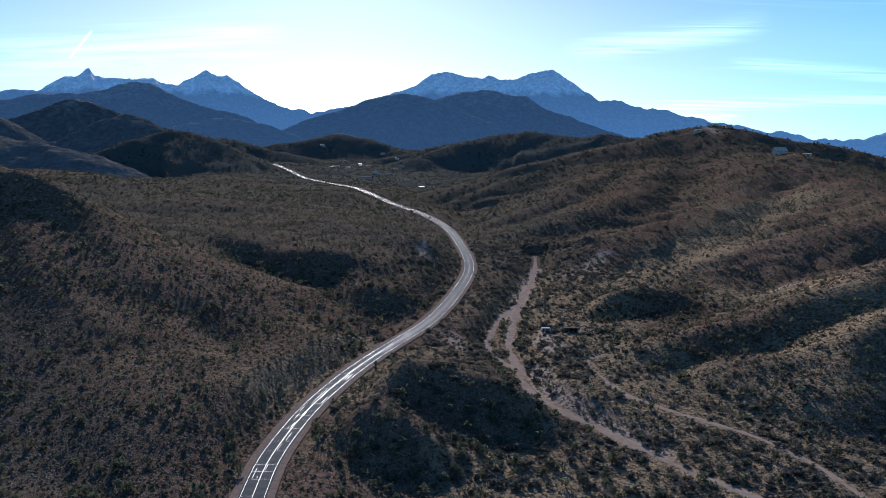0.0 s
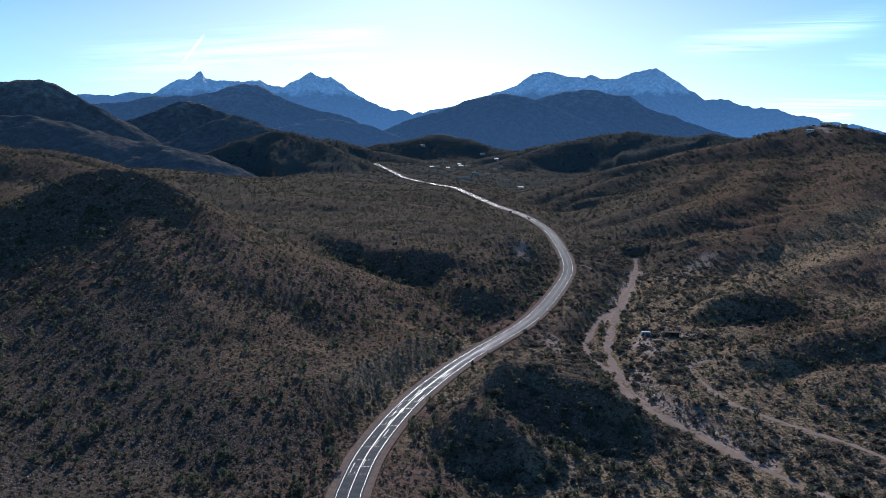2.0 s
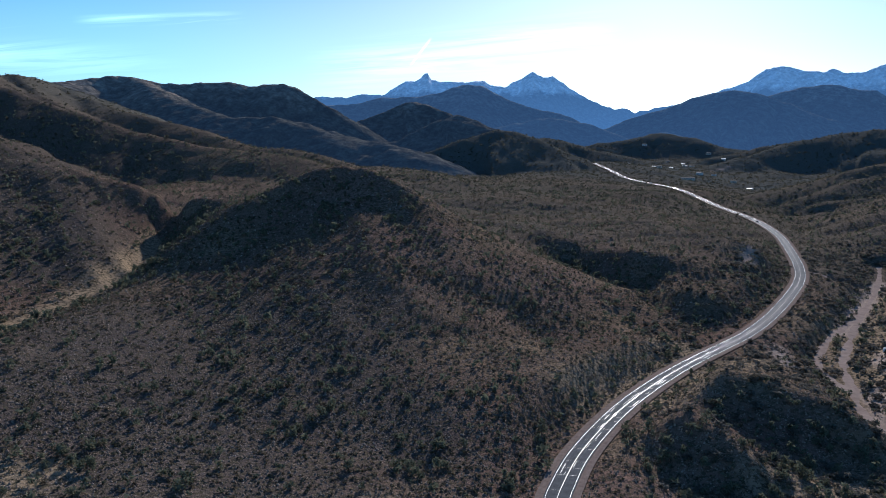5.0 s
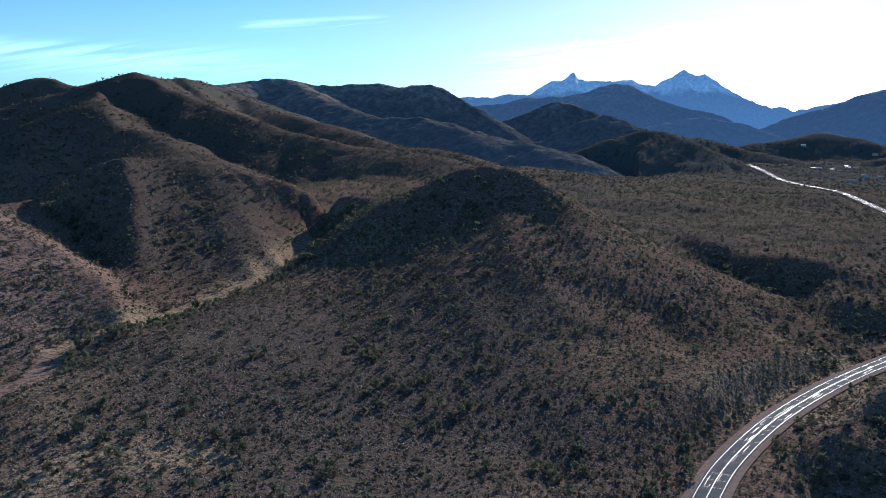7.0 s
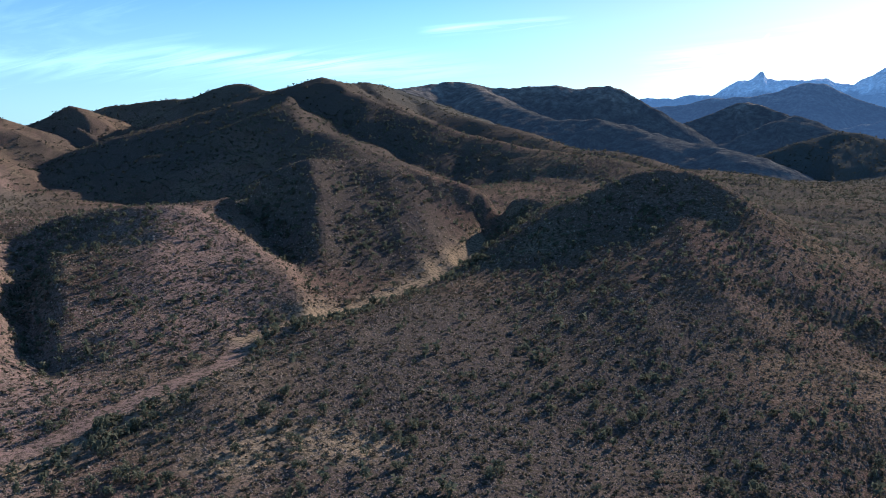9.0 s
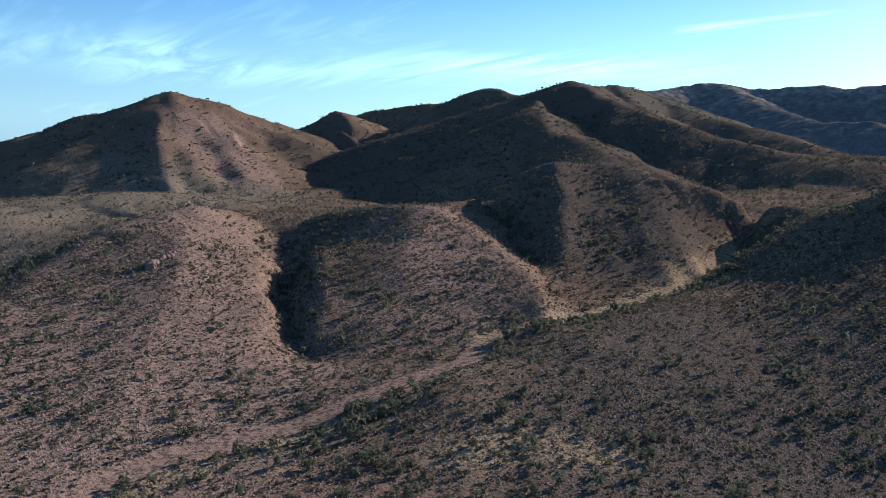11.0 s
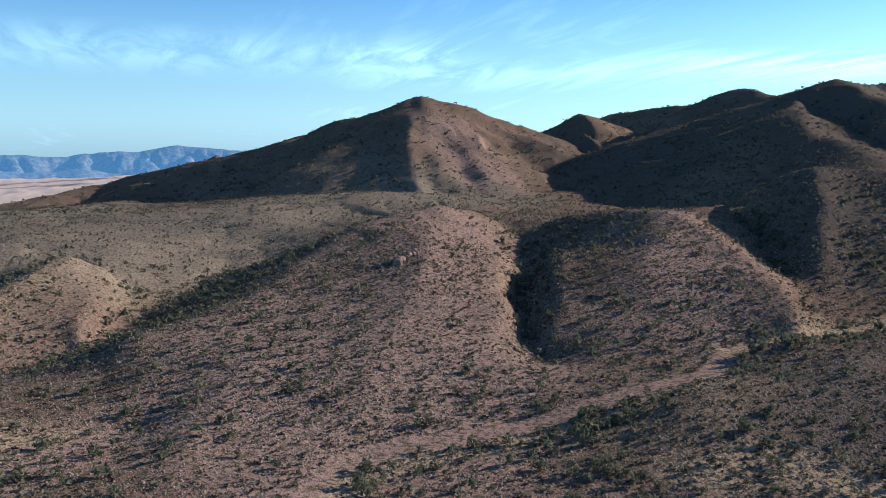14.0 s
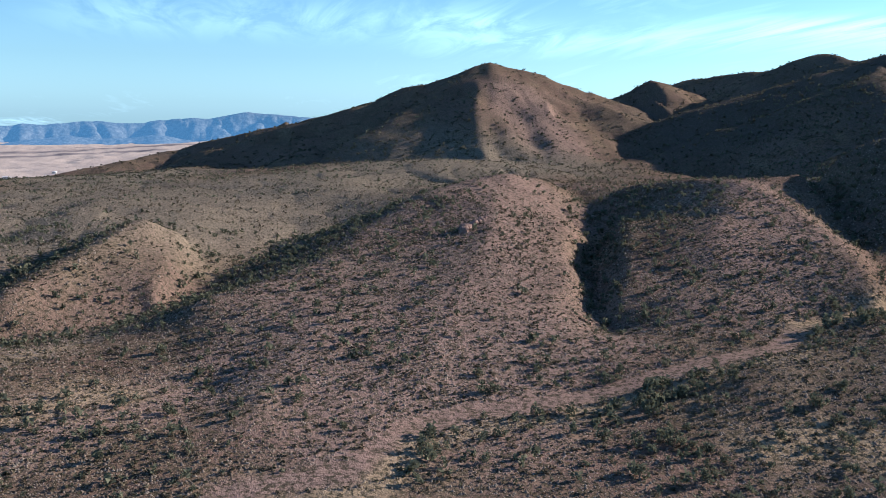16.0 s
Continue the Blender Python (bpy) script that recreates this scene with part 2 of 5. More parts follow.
def along(pts, x, y):
    """Nearest place on a line: distance, height, way along."""
    best = np.full(x.shape, 1e9)
    zz, ss = np.zeros_like(x), np.zeros_like(x)
    run = 0.0
    for (ax, ay, az), (bx, by, bz) in zip(pts[:-1], pts[1:]):
        dx, dy = bx - ax, by - ay
        ll = dx * dx + dy * dy + 1e-6
        u = np.clip(((x - ax) * dx + (y - ay) * dy) / ll, 0, 1)
        d = np.hypot(x - ax - u * dx, y - ay - u * dy)
        near = d < best
        best = np.where(near, d, best)
        zz = np.where(near, az + u * (bz - az), zz)
        ss = np.where(near, run + u * math.sqrt(ll), ss)
        run += math.sqrt(ll)
    return best, zz, ss


FLOORS, RIDGES = [], []


def floor_line(pts):
    FLOORS.append(pts)


def ridge(pts, slope, r, gully, spacing, k, reach=900):
    """A crest line, the fall of its sides, its roundness, its gullies' depth and spacing, how softly it leaves the ground and how far it spreads."""
    RIDGES.append((pts, slope, r, gully, spacing, k, reach))


VALLEYS, PATCHES, LINES = [], [], []


def draw_line(pts):
    """A line of the land whose place and height are known."""
    LINES.append(pts)


def valley(pts, slope, r, k, wide, lean=0.0):
    """A stream line, the rise of its banks, how far they reach, and how much steeper the right bank is."""
    VALLEYS.append((pts, slope, r, k, wide, lean))


def right_of(pts, x, y):
    """1 to the right of a line, -1 to its left."""
    best, side = np.full(x.shape, 1e9), np.zeros_like(x)
    for (ax, ay, _), (bx, by, _) in zip(pts[:-1], pts[1:]):
        dx, dy = bx - ax, by - ay
        u = np.clip(((x - ax) * dx + (y - ay) * dy) / (dx * dx + dy * dy), 0, 1)
        d = np.hypot(x - ax - u * dx, y - ay - u * dy)
        side = np.where(d < best, np.sign((x - ax) * dy - (y - ay) * dx), side)
        best = np.minimum(best, d)
    return side


def patch(kind, pts, wide):
    PATCHES.append((kind, pts, wide))


ROAD = [(-72, 133, 0.0), (-58, 183, 0.0), (-53, 223, 0.0), (-54, 238, 0.0), (-55, 267, 0.0), (-53, 299, 0.0), (-49, 331, 0.0), (-42, 366, 0.0), (-33, 401, 0.0), (-21, 439, 0.0), (-9, 478, 0.0), (2, 532, 0.0), (12, 600, 0.0), (20, 674, 0.0), (21, 735, 1.6), (16, 820, 4.1), (7, 920, 6.8), (-9, 1000, 10.4), (-29, 1075, 12.7), (-64, 1178, 15.7), (-103, 1296, 21.4), (-138, 1393, 26.3), (-169, 1470, 26.9), (-212, 1546, 29.1), (-257, 1640, 32.1), (-301, 1744, 41.2), (-338, 1839, 47.4), (-366, 1905, 51.6)]
WASH = [(104, 252, -10.0), (94, 268, -10.0), (84, 283, -10.0), (72, 305, -10.0), (60, 328, -10.0), (47, 351, -9.0), (38, 378, -9.0), (36, 417, -9.0), (36, 465, -9.0), (42, 516, -9.0), (54, 596, -8.0), (68, 669, -8.0), (79, 745, -5.5), (83, 790, -2.5)]
WASH_ARM = [(54, 596, -8.0), (33, 522, -8.5), (24, 467, -9.0), (27, 434, -9.0), (35, 412, -9.0)]
TRACK = [(131, 249, -9.0), (125, 286, -8.0), (114, 315, -8.0), (94, 342, -8.0), (79, 366, -8.0), (74, 393, -8.0), (71, 422, -7.5), (85, 437, -7.0)]
CHANNEL = [(-391, 488, 30.7), (-350, 411, 22.1), (-337, 372, 20.0), (-328, 340, 19.6), (-313, 287, 18.6), (-304, 247, 18.7), (-297, 214, 18.5), (-274, 190, 18.0), (-263, 151, 16.1), (-250, 103, 11.8), (-246, 67, 10.9), (-236, 46, 10.8), (-209, 28, 11.4), (-203, -5, 10.6)]
TRACK_ARM = [(25, 716, -0.5), (40, 708, -4.0), (54, 691, -7.0), (71, 703, -7.5)]
floor_line([(85, 856, -4.5), (65, 998, 0.8), (14, 1400, 8.8), (-66, 1899, 21.4), (-147, 2446, 40.9), (-257, 2788, 61.0)])
floor_line([(-330, 997, 35.1), (-335, 1359, 41.1), (-377, 1760, 44.0)])
floor_line([(-122, 841, 19.1), (-66, 757, 17.4), (-20, 700, 14.5)])
floor_line([(-178, 1237, 29.0), (-276, 1116, 28.7)])
floor_line([(-519, 735, 48.7), (-640, 1074, 68.4), (-585, 1217, 57.2), (-415, 1126, 47.2)])
floor_line([(-328, -91, 15.8), (-363, -72, 10.9), (-439, -27, 6.9), (-560, 7, 8.0), (-686, 75, 14.7), (-826, 155, 20.7)])
floor_line([(-587, -126, 28.8), (-813, -109, 27.5), (-859, 40, 32.6), (-936, 163, 31.6)])
floor_line([(-539, -152, 25.7), (-786, -150, 23.3)])
floor_line([(-896, 84, 39.2), (-968, 250, 47.0), (-1071, 420, 50.4)])
floor_line([(-1793, -630, -39.9), (-2040, -500, -55.1), (-3994, -1593, -51.7), (-4226, -793, -47.2), (-4687, -345, -42.5)])
floor_line([(-74, 119, 5.0), (0, 112, 2.0), (95, 149, -8.0)])
floor_line([(-77, 239, 1.5), (-70, 348, 2.0), (-51, 426, 0.0)])
floor_line([(55, 260, -9.0), (106, 309, -8.0), (125, 261, -6.0)])
floor_line([(-36, 240, -4.0), (-14, 247, -7.0), (12, 271, -8.0)])
floor_line([(23, 532, -7.0), (41, 657, -6.0), (43, 865, 0.0)])
floor_line([(68, 460, -4.8), (97, 582, -1.6), (122, 679, -0.7), (133, 951, 8.6)])
floor_line([(-900, -700, -20.0), (-2500, -1500, -45.0), (-4500, -1500, -45.0)])
floor_line([(300, -600, 0.0), (1500, -900, 60.0), (3500, -1500, 120.0)])
# knolls along the road
ridge([(-126, 871, 19.1), (-69, 797, 15.6), (-20, 700, 10.0)], 0.35, 12, 1, 25, 4)
# spurs over the wash
ridge([(86, 523, -2.4), (108, 550, 5.8), (126, 561, 7.6), (151, 570, 4.1)], 0.5, 6, 1.2, 16, 3)
ridge([(116, 792, 11.1), (127, 790, 16.4), (141, 788, 14.1)], 0.6, 4, 1.2, 14, 3)
ridge([(131, 820, 14.8), (176, 862, 17.1), (267, 891, 31.7)], 0.22, 12, 1.5, 30, 4)
ridge([(117, 440, 2.8), (136, 445, 9.0), (162, 446, 14.6), (194, 461, 22.5), (245, 481, 31.8), (326, 551, 39.9)], 0.38, 10, 1, 24, 4)
ridge([(199, 661, 15.0), (266, 669, 27.0), (343, 678, 43.6), (453, 731, 58.1)], 0.2, 20, 2, 35, 5)
ridge([(176, 384, 16.0), (198, 396, 22.5), (229, 410, 28.3)], 0.42, 9, 0.8, 24, 4)
# hill with the house on top
ridge([(182, 1317, 59.8), (236, 1339, 74.5), (281, 1351, 89.7), (343, 1357, 108.6), (382, 1347, 123.8), (407, 1339, 128.7), (431, 1311, 124.0), (458, 1270, 112.8), (500, 1232, 100.0), (541, 1182, 91.0), (578, 1108, 75.4), (655, 1005, 55.2)], 0.36, 25, 5, 60, 8)
ridge([(404, 1330, 127.7), (402, 1152, 91.2), (367, 994, 68.4), (303, 879, 46.7), (247, 824, 34.1), (191, 808, 22.4)], 0.25, 22, 1.5, 50, 8)
ridge([(427, 1121, 89.3), (422, 961, 69.4), (405, 804, 53.9), (407, 689, 42.7)], 0.22, 25, 1.5, 50, 8)
ridge([(296, 1338, 89.8), (224, 1179, 62.5), (148, 1070, 38.6), (95, 1016, 20.8)], 0.26, 16, 2, 45, 6)
ridge([(348, 1346, 108.5), (290, 1144, 70.9), (215, 997, 46.0), (157, 917, 29.7)], 0.25, 16, 2, 45, 6)
# hills round the village
ridge([(-545, 2593, 75.3), (-452, 2682, 100.0), (-341, 2759, 122.6), (-233, 2730, 106.9), (-109, 2678, 77.9)], 0.28, 30, 5, 90, 10)
ridge([(-149, 2476, 60.7), (-39, 2550, 80.6), (77, 2619, 100.0), (198, 2673, 110.1)], 0.28, 30, 5, 90, 10)
ridge([(-640, 2209, 100.0), (-571, 2331, 105.9), (-505, 2367, 92.5), (-439, 2339, 73.3)], 0.28, 30, 5, 90, 10)
ridge([(-56, 2249, 61.4), (23, 2300, 91.2), (144, 2346, 116.3), (232, 2338, 128.1), (303, 2310, 117.5), (370, 2270, 112.9), (412, 2263, 120.0), (465, 2201, 105.5), (565, 2126, 73.0)], 0.26, 30, 6, 110, 10)
ridge([(-676, 1722, 75.9), (-626, 1773, 100.0), (-560, 1816, 122.9), (-507, 1810, 116.0), (-443, 1807, 92.0), (-393, 1839, 65.0), (-365, 1865, 49.0)], 0.27, 25, 4, 70, 8)
ridge([(-1712, 934, 179.4), (-1605, 956, 182.4), (-1459, 945, 185.9), (-1375, 942, 195.1), (-1289, 931, 204.9), (-1229, 924, 195.7), (-1160, 907, 184.4), (-1091, 910, 191.3), (-1064, 933, 199.6), (-1088, 999, 200.3), (-1159, 1105, 210.5), (-1259, 1269, 210.9)], 0.52, 22, 14, 110, 12)
ridge([(-1064, 933, 199.6), (-1006, 923, 181.6), (-949, 911, 160.6), (-845, 908, 133.0), (-741, 901, 109.3), (-616, 903, 87.8), (-554, 898, 79.1)], 0.31, 18, 3, 60, 8)
ridge([(-1070, 916, 193.1), (-1006, 828, 163.3), (-957, 773, 142.0), (-881, 745, 123.5), (-814, 729, 105.0), (-752, 705, 89.9)], 0.34, 18, 3, 60, 8)
ridge([(-1259, 1269, 210.9), (-1028, 1145, 159.9), (-919, 1116, 140.9), (-796, 1094, 117.4), (-664, 1049, 91.5), (-583, 1032, 79.8)], 0.32, 18, 4, 70, 8)
ridge([(-912, 615, 68.4), (-908, 656, 75.7), (-875, 667, 71.3)], 0.35, 15, 2, 40, 5)
# tall peak
ridge([(-1746, -124, 26.8), (-1749, -68, 42.3), (-1700, 17, 63.4), (-1646, 109, 85.2), (-1590, 181, 105.5), (-1531, 240, 124.8), (-1474, 277, 143.9), (-1426, 313, 150.6), (-1375, 356, 168.4), (-1350, 373, 180.7), (-1345, 389, 184.4), (-1345, 422, 179.3), (-1350, 471, 171.0), (-1362, 499, 156.8), (-1363, 524, 145.4), (-1360, 584, 124.9), (-1314, 614, 100.8)], 0.46, 14, 4, 60, 8)
ridge([(-1341, 384, 183.2), (-1283, 350, 155.1), (-1198, 320, 116.5), (-1100, 299, 79.3), (-1010, 288, 54.4)], 0.36, 10, 3, 35, 8)
ridge([(-1339, 403, 180.2), (-1231, 386, 129.7), (-1085, 351, 79.5)], 0.31, 14, 3, 35, 8)
ridge([(-1338, 429, 176.5), (-1245, 407, 138.6), (-1133, 395, 99.9), (-1032, 382, 70.0)], 0.33, 12, 3, 35, 8)
ridge([(-1416, 311, 149.3), (-1301, 277, 108.8), (-1177, 235, 70.4)], 0.42, 12, 2.5, 45, 6)
ridge([(-1580, 180, 104.5), (-1394, 133, 65.5), (-1247, 89, 46.5)], 0.36, 14, 4, 45, 6)
ridge([(-1679, 64, 74.8), (-1500, 22, 47.3), (-1400, -10, 37.0)], 0.36, 14, 4, 45, 6)
ridge([(-1999, 70, 62.8), (-1998, 99, 82.0), (-1996, 126, 65.2)], 0.5, 8, 3, 30, 4)
ridge([(-1360, 584, 124.9), (-1367, 618, 140.6), (-1369, 661, 163.3), (-1392, 705, 156.3), (-1413, 750, 148.8)], 0.5, 14, 6, 50, 6)
ridge([(-1745, -129, 31.0), (-1688, -204, 13.9), (-1621, -307, -7.6), (-1579, -361, -13.8), (-1499, -432, -17.8)], 0.3, 14, 3, 45, 6)
# valleys cut between them
valley([(-939, 840, 125.6), (-834, 771, 96.7), (-755, 764, 90.3), (-598, 777, 62.6), (-551, 811, 54.5)], 0.5, 10, 6, 98)
valley([(-1111, 1065, 193.8), (-968, 989, 145.5), (-829, 949, 114.0), (-651, 931, 81.6)], 0.55, 12, 8, 118)
valley([(-1139, 515, 65.9), (-961, 492, 50.0), (-860, 511, 43.9), (-792, 542, 46.0)], 0.45, 12, 8, 94)
# crests, spurs, gullies and foot lines that the ground is drawn through
# crest of the near hill
draw_line([(-341, 406, 28.9), (-341, 434, 38.7), (-336, 463, 49.8), (-325, 486, 62.8), (-311, 507, 71.6), (-295, 526, 83.9), (-288, 532, 87.7), (-270, 536, 87.8), (-247, 536, 83.6), (-219, 526, 70.4)])
# foot of its steep side
draw_line([(-304, 335, 20.1), (-309, 373, 24.0), (-305, 398, 29.6), (-294, 427, 39.7), (-279, 457, 50.0), (-262, 480, 57.4), (-247, 498, 64.6), (-233, 509, 66.6), (-213, 513, 64.8), (-186, 496, 49.7)])
# its ridge towards the channel
draw_line([(-309, 373, 24.0), (-274, 284, 25.1), (-255, 233, 23.4), (-252, 205, 19.8), (-241, 173, 20.2), (-236, 151, 19.2)])
# its face
draw_line([(-247, 498, 64.6), (-185, 406, 37.1), (-151, 375, 24.8), (-122, 356, 13.4)])
draw_line([(-279, 457, 50.0), (-219, 389, 33.9), (-175, 337, 23.6), (-145, 304, 14.4), (-116, 266, 7.0), (-93, 234, 0.6)])
draw_line([(-305, 398, 29.6), (-238, 322, 20.1), (-186, 266, 13.2), (-147, 224, 6.4)])
# its back
draw_line([(-215, 517, 71.0), (-209, 546, 57.5), (-190, 559, 46.2), (-160, 537, 36.9), (-130, 504, 25.6), (-99, 480, 15.6), (-74, 469, 4.8), (-52, 444, 2.2)])
# hollow in its face
draw_line([(-186, 496, 49.7), (-151, 437, 32.7), (-127, 421, 13.7), (-99, 400, 4.4)])
# gully
draw_line([(-227, 725, 31.0), (-184, 675, 26.0), (-143, 614, 17.6), (-100, 546, 12.7), (-63, 491, 7.3), (-43, 458, 4.5)])
# bluff
draw_line([(-177, 677, 32.7), (-143, 644, 27.6), (-114, 620, 24.3), (-88, 606, 27.6), (-64, 599, 26.1), (-50, 598, 21.1), (-25, 589, 12.6), (2, 570, 4.2)])
# bluff foot
draw_line([(-167, 639, 22.0), (-139, 625, 13.5), (-111, 579, 6.4), (-83, 566, 3.0), (-68, 571, 3.3)])
# second bluff
draw_line([(-60, 567, 15.9), (-44, 528, 14.7), (-29, 521, 11.7), (-11, 515, 8.4), (0, 535, 3.0)])
# second bluff foot
draw_line([(-70, 540, 2.0), (-53, 497, -0.0), (-29, 469, -2.5), (-14, 488, -2.0)])
# upper channel
draw_line([(-473, 718, 49.2), (-436, 585, 36.1), (-391, 488, 30.7), (-350, 411, 22.1), (-337, 372, 20.0), (-328, 340, 19.6), (-313, 287, 18.6), (-304, 247, 18.7), (-297, 214, 18.5)])
# lower channel
draw_line([(-274, 190, 18.0), (-263, 151, 16.1), (-250, 103, 11.8), (-246, 67, 10.9), (-236, 46, 10.8)])
draw_line([(-209, 28, 11.4), (-203, -5, 10.6)])
# lower channel joint
draw_line([(-297, 214, 18.5), (-274, 190, 18.0)])
draw_line([(-236, 46, 10.8), (-209, 28, 11.4)])
# foothill
draw_line([(-518, 338, 60.8), (-516, 366, 69.4), (-517, 392, 81.2), (-515, 414, 91.5), (-510, 426, 94.9)])
draw_line([(-511, 426, 95.5), (-504, 437, 93.0), (-502, 450, 88.0), (-504, 474, 91.8), (-496, 488, 91.3), (-478, 500, 85.3), (-448, 516, 75.4), (-410, 530, 68.4), (-367, 534, 63.0)])
# foothill spur
draw_line([(-500, 421, 90.5), (-454, 388, 64.3), (-408, 351, 41.5), (-378, 328, 27.0)])
# foothill gully
draw_line([(-489, 440, 80.3), (-441, 403, 56.6), (-405, 374, 39.4), (-369, 343, 25.6)])
# foothill spur
draw_line([(-496, 447, 84.1), (-451, 435, 63.7), (-406, 407, 43.2), (-374, 386, 31.5)])
# foothill gully
draw_line([(-472, 456, 72.9), (-423, 428, 52.5), (-372, 397, 35.5), (-348, 384, 29.0)])
# foothill spur
draw_line([(-488, 478, 85.6), (-431, 458, 59.1), (-378, 426, 39.3), (-348, 405, 29.9)])
# foothill left flank
draw_line([(-532, 374, 64.6), (-494, 367, 51.5), (-451, 349, 39.3)])
# valley before the foothill
draw_line([(-565, 396, 50.3), (-498, 369, 40.1), (-408, 330, 30.8), (-360, 303, 26.0), (-316, 262, 26.7)])
# dome
draw_line([(-643, 277, 43.8), (-579, 284, 54.2), (-521, 298, 60.4), (-496, 310, 61.4), (-444, 307, 51.3), (-402, 297, 43.7), (-355, 285, 35.1), (-309, 257, 26.3)])
# dome face
draw_line([(-487, 296, 57.6), (-413, 244, 44.1), (-364, 209, 29.1), (-322, 182, 20.4)])
# dome flank
draw_line([(-468, 215, 43.7), (-399, 186, 31.9), (-343, 158, 23.0)])
# dome foot
draw_line([(-317, 149, 13.6), (-309, 164, 16.7), (-302, 200, 19.2), (-291, 222, 23.5), (-296, 246, 25.1)])
# dark valley
draw_line([(-673, 255, 40.3), (-593, 242, 36.5), (-530, 223, 30.0), (-483, 205, 22.5), (-414, 169, 16.8), (-351, 152, 13.4), (-324, 145, 11.4)])
# pale spur
draw_line([(-656, 245, 48.7), (-596, 180, 60.6), (-583, 144, 55.8), (-568, 117, 49.2), (-523, 87, 40.2), (-423, 44, 32.3), (-388, 16, 28.1), (-368, -6, 26.2), (-351, -20, 25.0)])
# pale spur face
draw_line([(-537, 158, 50.8), (-437, 126, 42.3), (-377, 100, 30.2), (-312, 72, 21.7), (-265, 54, 16.1)])
draw_line([(-487, 182, 41.0), (-401, 156, 28.7), (-337, 126, 21.2), (-279, 96, 15.6)])
draw_line([(-415, 53, 31.7), (-350, 36, 24.7), (-293, 17, 19.1), (-250, 2, 16.0)])
# pale spur foot
draw_line([(-388, -99, 3.1), (-400, -66, 3.3), (-429, -34, 6.2), (-447, -24, 8.7)])
# side valley
draw_line([(-447, -24, 8.7), (-510, -9, 10.2), (-580, 19, 10.1), (-686, 75, 12.5)])
# bench
draw_line([(-259, -67, 16.7), (-272, -39, 14.3), (-280, -10, 12.0)])
# bench edge
draw_line([(-295, -76, 17.3), (-309, -44, 15.4), (-324, -23, 16.2)])
# low spur
draw_line([(-551, -34, 32.2), (-532, -52, 40.8), (-495, -67, 36.1), (-452, -88, 27.9), (-407, -103, 21.3)])
# low spur foot
draw_line([(-639, -36, 22.5), (-564, -25, 15.4), (-487, -24, 11.5), (-444, -29, 8.2)])
# low spur face
draw_line([(-538, -42, 29.9), (-477, -37, 23.0), (-423, -41, 15.8)])
# gully behind the low spur
draw_line([(-580, -80, 29), (-555, -92, 24), (-510, -105, 17), (-440, -130, 12), (-400, -142, 10)])
# second low spur
draw_line([(-628, -121, 23.5), (-582, -145, 21.0)])
# tall peak foot
draw_line([(-1120, -149, 22.6), (-1119, -44, 22.0), (-1129, 38, 31.4), (-1082, 132, 37.3), (-1036, 222, 45.0), (-988, 292, 46.1), (-1000, 352, 43.9), (-1081, 474, 53.9)])
# plain
draw_line([(-816, -86, 27.0), (-800, 12, 24.8), (-788, 137, 32.1), (-778, 188, 37.7)])
draw_line([(-688, -52, 29.7), (-720, 10, 19.6), (-756, 82, 15.9)])
# tall peak gully
draw_line([(-1185, 349, 106.3), (-1115, 339, 84.1), (-1043, 318, 59.7)])
# tall peak spur
draw_line([(-1208, 377, 110.6), (-1165, 380, 91.3), (-1062, 355, 58.9)])
# tall peak gully
draw_line([(-1258, 432, 123.9), (-1192, 452, 91.5), (-1119, 474, 67.4)])
# tall peak spur
draw_line([(-1245, 337, 142.6), (-1173, 315, 109.8), (-1099, 303, 80.6), (-1032, 284, 58.1)])
# tall peak gully
draw_line([(-1252, 309, 126.3), (-1166, 285, 90.5), (-1079, 260, 58.2)])
# side gully
draw_line([(323, 1259, 85.6), (195, 1103, 47.3), (150, 1080, 36.6)])
draw_line([(308, 1066, 52.5), (206, 897, 26.6), (144, 807, 10.9)])
draw_line([(278, 788, 24.3), (218, 723, 10.8), (165, 639, 1.0), (127, 597, -5.0)])
# spur foot
draw_line([(76, 540, -5.7), (95, 506, -5.9), (116, 499, -5.3)])
draw_line([(129, 405, -3.1), (133, 377, -3.2), (151, 371, -1.4), (173, 383, 2.5)])
# mound
draw_line([(-33, 348, 7.7), (-19, 351, 13.3), (-5, 345, 12.1), (15, 335, 9.8), (29, 324, 6.6), (37, 323, 1.6), (45, 337, -8.7)])
# mound gully
draw_line([(-31, 329, 4.8), (-14, 322, -0.3), (3, 290, -3.5)])
# mound foot
draw_line([(3, 290, -3.5), (15, 297, -7.1), (31, 317, -9.1)])
# second mound
draw_line([(-36, 298, 11.0), (-27, 302, 9.8), (-18, 296, 8.0), (-8, 283, 5.8), (0, 272, 2.9)])
# second mound foot
draw_line([(-42, 282, -2.6), (-26, 269, -5.2), (-8, 268, -6.8), (5, 272, -5.5)])
# darker bands across the open plain
patch('dark_band', [(-3280, -1058, -30), (-3334, -700, -30), (-3388, -542, -30), (-3566, -200, -30)], 75)
patch('dark_band', [(-2978, -961, -30), (-3057, -676, -30), (-3144, -486, -30), (-3144, -306, -30)], 75)
# grey-green flat before the tall peak
patch('sage', [(-960, 230, 42), (-860, 60, 28), (-720, -30, 26), (-640, -130, 26)], 190)
patch('sage', [(-1150, -160, 20), (-950, -120, 25), (-820, -200, 20)], 150)
